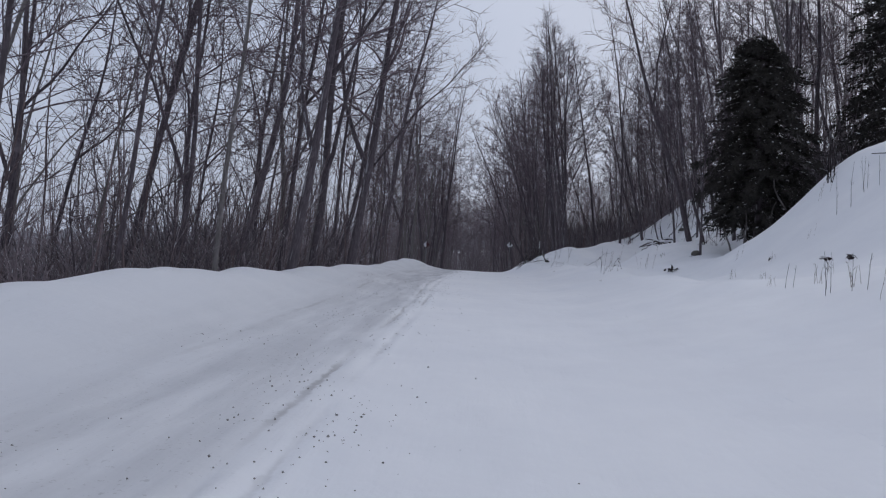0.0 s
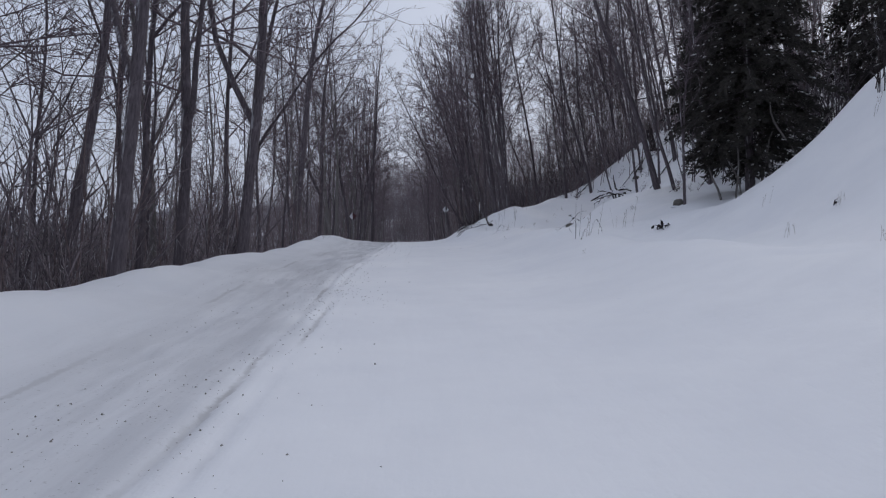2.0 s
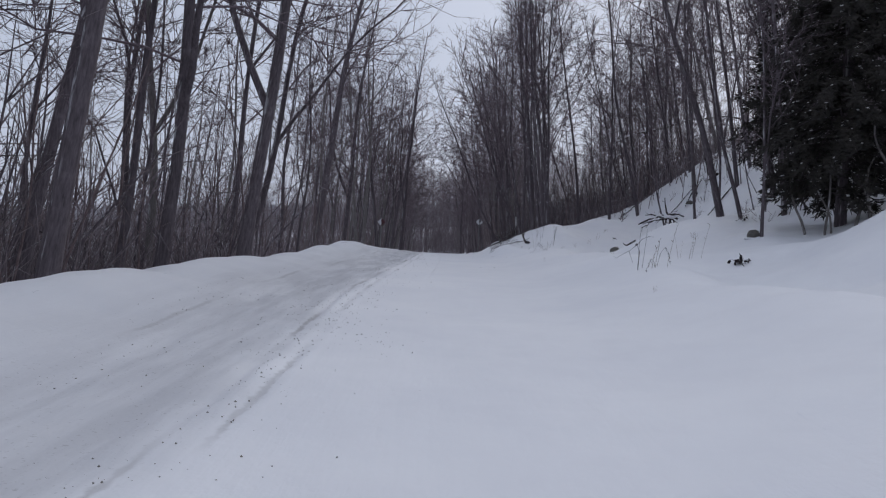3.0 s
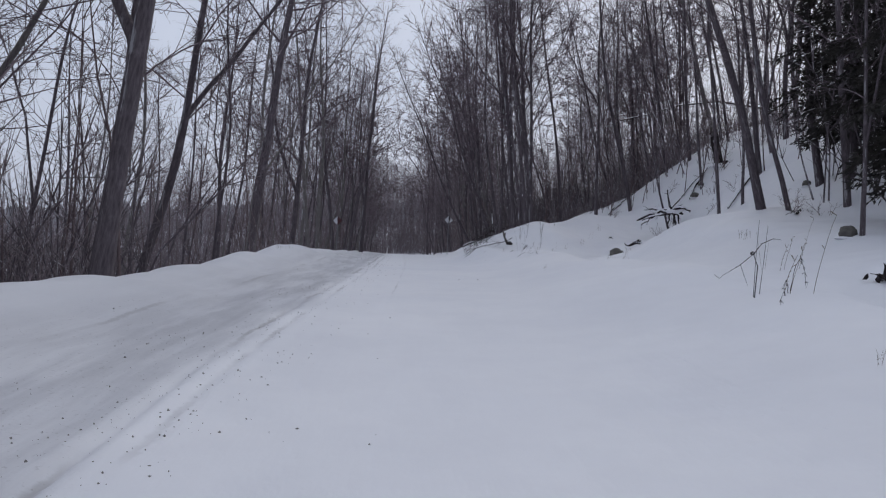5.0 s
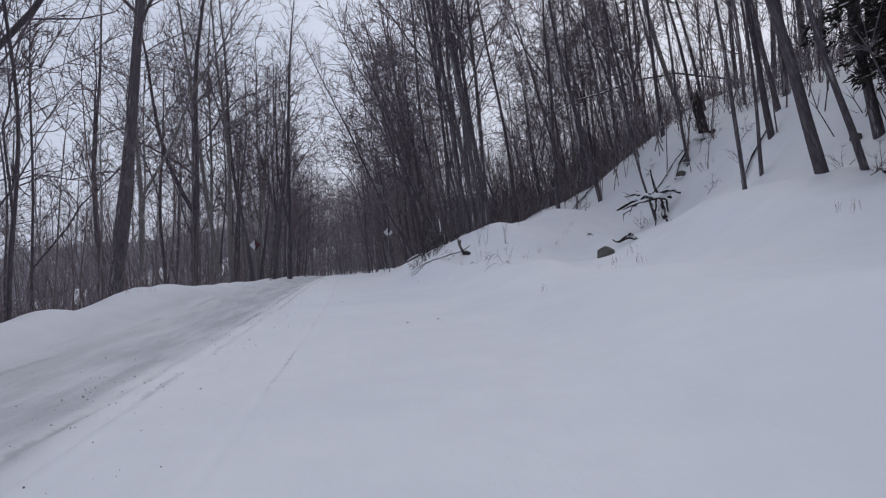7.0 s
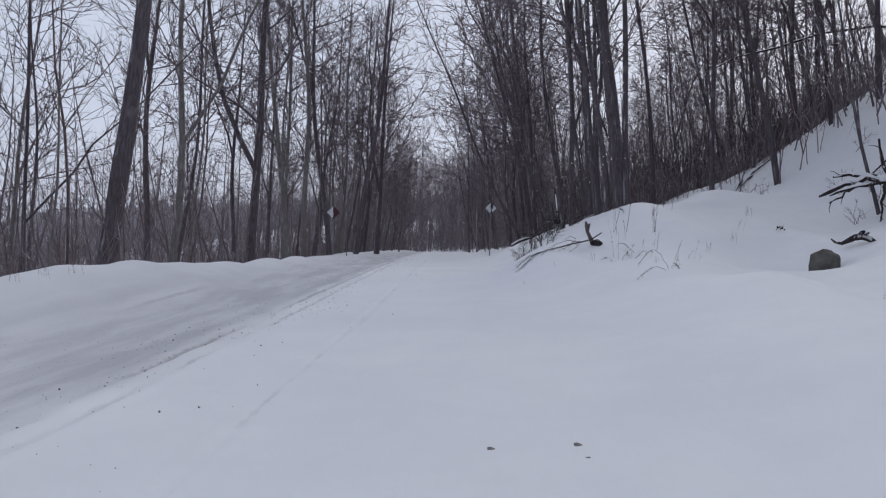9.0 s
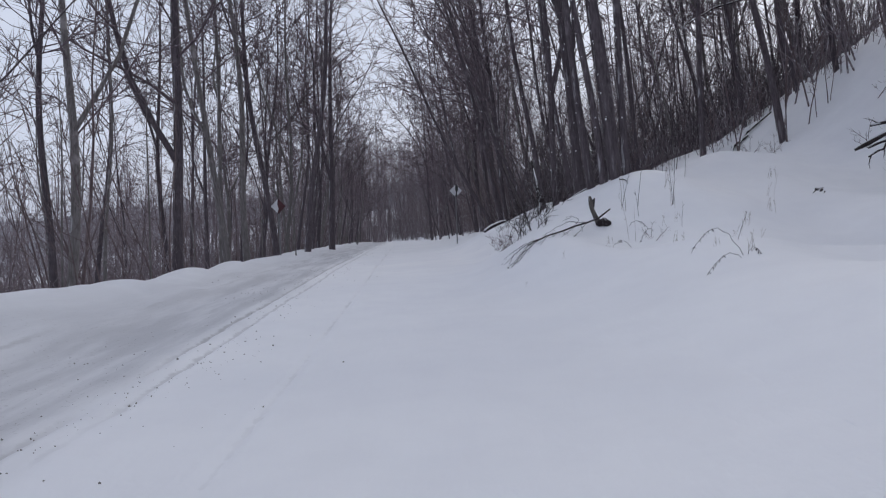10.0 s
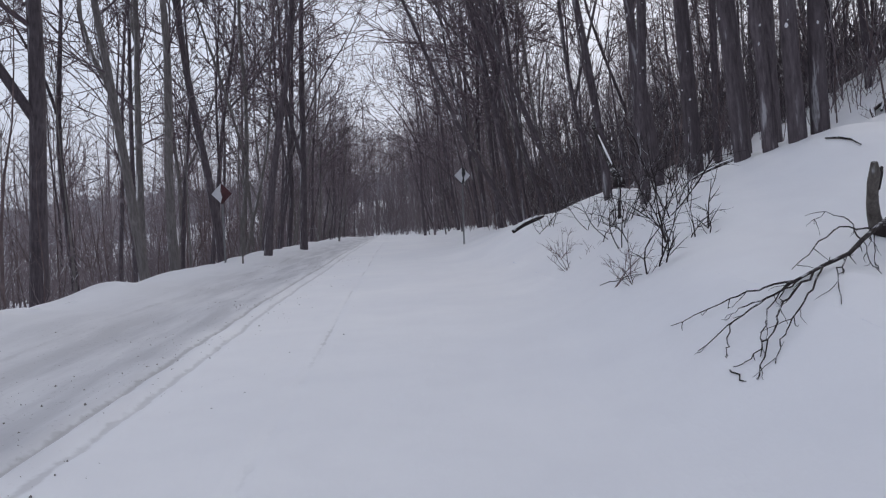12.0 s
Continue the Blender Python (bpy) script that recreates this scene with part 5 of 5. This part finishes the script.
def bent_sprig():
    """A broken brown sprig with one dark gall, beside tall dry stalks."""
    ob = tagged(new("bent_sprig"), "bent dead sprig with a dark gall standing in snow", "weed", "dry weeds on the slope")
    ob.matrix_basis = at(5.02, 20.62)
    for pts, r in ((((0.0, 0.0, -0.1), (0.03, 0.02, 0.35), (-0.04, 0.0, 0.48), (-0.20, -0.03, 0.36), (-0.40, -0.05, 0.24)), 0.006), (((-0.04, 0.0, 0.48), (0.06, 0.02, 0.60), (0.2, 0.04, 0.66), (0.3, 0.05, 0.655)), 0.005),
                   (((0.02, 0.05, -0.1), (0.02, 0.05, 0.4), (0.04, 0.06, 0.86)), 0.004), (((0.12, 0.12, -0.1), (0.17, 0.14, 0.4), (0.2, 0.15, 0.8)), 0.004), (((-0.4, -0.05, 0.24), (-0.44, -0.05, 0.2), (-0.5, -0.04, 0.24)), 0.003), (((-0.2, -0.03, 0.36), (-0.17, -0.06, 0.25), (-0.12, -0.06, 0.14)), 0.003)):
        t = Tubes()
        t.add(pts, np.linspace(r, r * 0.5, len(pts)), 5)
        part("stalk", t.mesh("stalk"), DEAD, ob)
    gall = part("gall", blob("gall", 3, (0.026, 0.022, 0.03), 0.3, 2), DEAD, ob, "dark gall")
    gall.location = (-0.05, 0.0, 0.485)


bent_sprig()


def leaf_clump(x, y, seed, size, label):
    """A bunch of curled dark dead leaves on a broken twig."""
    ob = wood_thing("leaf_clump", label, "dead leaves", "dead leaf clumps on the snow")
    ob.matrix_basis = at(x, y, 0.03, seed * 50)
    rs = np.random.RandomState(seed)
    t = Tubes()
    t.add([(-size, 0, -0.03), (-size * 0.3, 0, 0.07), (size * 0.6, 0.02, 0.09)], (0.008, 0.007, 0.004), 4)
    part("twig", t.mesh("twig"), DEAD, ob)
    for _ in range(9):
        p = np.array((rs.uniform(-0.5, 0.8) * size, rs.normal(0, 0.25) * size, rs.uniform(0.0, 0.5) * size))
        u, v = rs.normal(0, 1, 3), rs.normal(0, 1, 3)
        u /= np.linalg.norm(u)
        v = np.cross(u, v)
        v /= np.linalg.norm(v)
        n = np.cross(u, v)
        s = size * rs.uniform(0.18, 0.32)
        pts = [p - u * s, p - u * s * 0.3 + v * s * 0.6 + n * s * 0.3, p + u * s * 0.5 + v * s * 0.5 + n * s * 0.3, p + u * s, p + u * s * 0.5 - v * s * 0.5 + n * s * 0.3, p - u * s * 0.3 - v * s * 0.6 + n * s * 0.3, p + n * s * 0.05]
        part("leaf", mesh_of("leaf", [tuple(q) for q in pts], [(0, 1, 6), (1, 2, 6), (2, 3, 6), (3, 4, 6), (4, 5, 6), (5, 0, 6)]), DEAD, ob)


for x, y, seed, size in ((7.9, 22.2, 1, 0.30), (7.75, 22.15, 2, 0.25), (7.6, 12.4, 3, 0.16), (7.55, 11.5, 4, 0.18), (8.0, 15.6, 5, 0.1), (11.47, 43.0, 6, 0.13), (12.3, 31.0, 7, 0.25), (13.0, 40.2, 8, 0.2), (9.6, 10.8, 9, 0.14)):
    leaf_clump(x, y, seed, size, "bunch of dark dead leaves lying on the snow")


# ---- marker signs and stakes ----
def marker_sign(x, y, z, turn, face, snow_left, snow_right, label):
    """A square plate on its corner on a steel post, partly plastered with snow."""
    ob = wood_thing("marker_sign", label, "road sign", "diamond markers beside the road")
    ob.matrix_basis = pose(x, y, land(x, y), 0, 0, turn)
    h = z - land(x, y)
    bm = bmesh.new()
    bmesh.ops.create_cube(bm, size=1.0, matrix=Matrix.Translation((0, 0.02, h / 2 - 0.15)) @ Matrix.Diagonal((0.055, 0.03, h + 0.5, 1)))
    bmesh.ops.bevel(bm, geom=bm.edges[:], offset=0.006, segments=1, affect="EDGES")
    part("post", bm, STEEL, ob)
    r = 0.31

    def plate(name, corners, y0, thick, mat, lab=""):
        b = bmesh.new()
        f = b.faces.new([b.verts.new((cx * r, y0, h + cz * r)) for cx, cz in corners])
        e = bmesh.ops.extrude_face_region(b, geom=[f])
        bmesh.ops.translate(b, vec=(0, -thick, 0), verts=[v for v in e["geom"] if isinstance(v, bmesh.types.BMVert)])
        bmesh.ops.recalc_face_normals(b, faces=b.faces[:])
        return part(name, b, mat, ob, lab)

    plate("plate", ((-1, 0), (0, -1), (1, 0), (0, 1)), 0.0, 0.004, face, "dark diamond plate")
    if snow_left:
        plate("snow_crust", ((-0.97, 0), (-0.12, -0.85), (0.05, -0.3), (-0.1, 0.25), (-0.02, 0.95)), -0.006, 0.012, SIGN_WHITE, "snow frozen onto the plate")
    if snow_right:
        plate("snow_crust", ((0.22, -0.74), (0.96, 0), (0.3, 0.64), (0.42, 0.2), (0.2, -0.2)), -0.006, 0.012, SIGN_WHITE, "snow frozen onto the plate")
    for s in (-0.4, 0.4):
        b = bmesh.new()
        bmesh.ops.create_cone(b, cap_ends=True, segments=8, radius1=0.012, radius2=0.01, depth=0.012, matrix=Matrix.Translation((0, -0.010, h + s * r)) @ Matrix.Rotation(radians(90), 4, "X"))
        part("bolt", b, STEEL, ob)


marker_sign(-1.6, 57.8, 1.7, -8, SIGN_DARK, True, False, "dark red diamond marker half plastered with snow")
marker_sign(6.1, 61.6, 2.18, 6, SIGN_BLACK, True, True, "dark diamond marker on a post with snow-covered sides")


def stake(x, y, h, lean):
    ob = wood_thing("pale_sapling", "straight pale bare sapling on the snow bank", "sapling", "pale saplings on the bank")
    ob.matrix_basis = stand(x, y, 0, 1.0, lean, 0)
    rs = np.random.RandomState(int(y * 10))
    p = shoot(rs, (0, 0, -0.3), (0, 0, 1), h, 8, 0.02, 0.05)
    t = Tubes()
    t.add(p, np.linspace(0.028, 0.008, 9), 6)
    part("stem", t.mesh("stem"), BARK_PALE, ob)
    t = Tubes()
    for _ in range(10):
        k = rs.randint(4, 8)
        t.add(shoot(rs, p[k], tilted(rs, np.array((0, 0, 1.0)), 0.7), h * 0.2, 3, 0.1, 0.1), (0.008, 0.006, 0.005, 0.003), 3)
    tagged(part("twig_spray", t.mesh("twig_spray"), TWIG, ob), kind="stuff")


for x, y, h, lean in ((-3.4, 52.0, 5.5, 1), (-1.75, 54.6, 5.0, 0), (-0.75, 56.0, 4.5, 1), (-1.1, 63.0, 6.0, 3), (-3.6, 43.5, 5.0, 2), (-4.1, 36.2, 5.5, 4), (-3.7, 38.0, 6, 3), (-2.9, 46.3, 6, 2)):
    stake(x, y, h, lean)


# ---- grit and clods thrown up on the road ----
rs = np.random.RandomState(77)
V, F = [], []
nests = [(rs.normal(-0.25, 0.3) if rs.rand() < 0.7 else rs.normal(-0.9, 0.5), rs.uniform(0.5, 60)) for _ in range(95)] + [(0.15, 2.9), (0.25, 3.3), (0.1, 2.6), (0.2, 3.1), (-0.4, 4.0), (-0.45, 4.6), (-0.5, 5.2), (-0.55, 6.0)]
for i in range(3000):
    if rs.rand() < 0.7:
        lat, y = nests[i % len(nests)]
        lat, y = lat + rs.normal(0, 0.16), y + rs.normal(0, 0.5)
    else:
        lat, y = rs.normal(-0.2, 0.6), rs.uniform(0.5, 60)
    lat += float(rut_x(y))
    if lat < -3.8:
        continue
    x = lat + float(road_x(y))
    s = 0.003 + 0.008 * rs.rand() ** 3
    c = np.array((x, y, float(land_z(lat, y)) + s * 0.3))
    d = rs.uniform(0.5, 1.3, 6) * s
    o = len(V) * 6
    V.append(c + np.array(((d[0], 0, 0), (-d[1], 0, 0), (0, d[2], 0), (0, -d[3], 0), (0, 0, d[4]), (0, 0, -d[5]))))
    F += [(o + a, o + b, o + e) for a, b, e in ((0, 2, 4), (2, 1, 4), (1, 3, 4), (3, 0, 4), (2, 0, 5), (1, 2, 5), (3, 1, 5), (0, 3, 5))]
grit = mesh_of("road_grit", np.concatenate(V).tolist(), F, False)
grit.materials.append(GRIT)
tagged(new("road_grit", grit), "dark sand grit and small clods scattered on the snowy road", "grit", kind="stuff")
for x, y, s in ((2.98, 30.1, 0.024), (3.45, 30.12, 0.027), (3.46, 29.93, 0.013)):
    ob = wood_thing("snow_clod", "small dark frozen clod lying on the snow", "clod")
    ob.matrix_basis = at(x, y, 0, s * 900)
    part("clod", blob("clod", int(s * 100), (s, s * 0.7, s * 0.28), 0.5, 2), GRIT, ob)
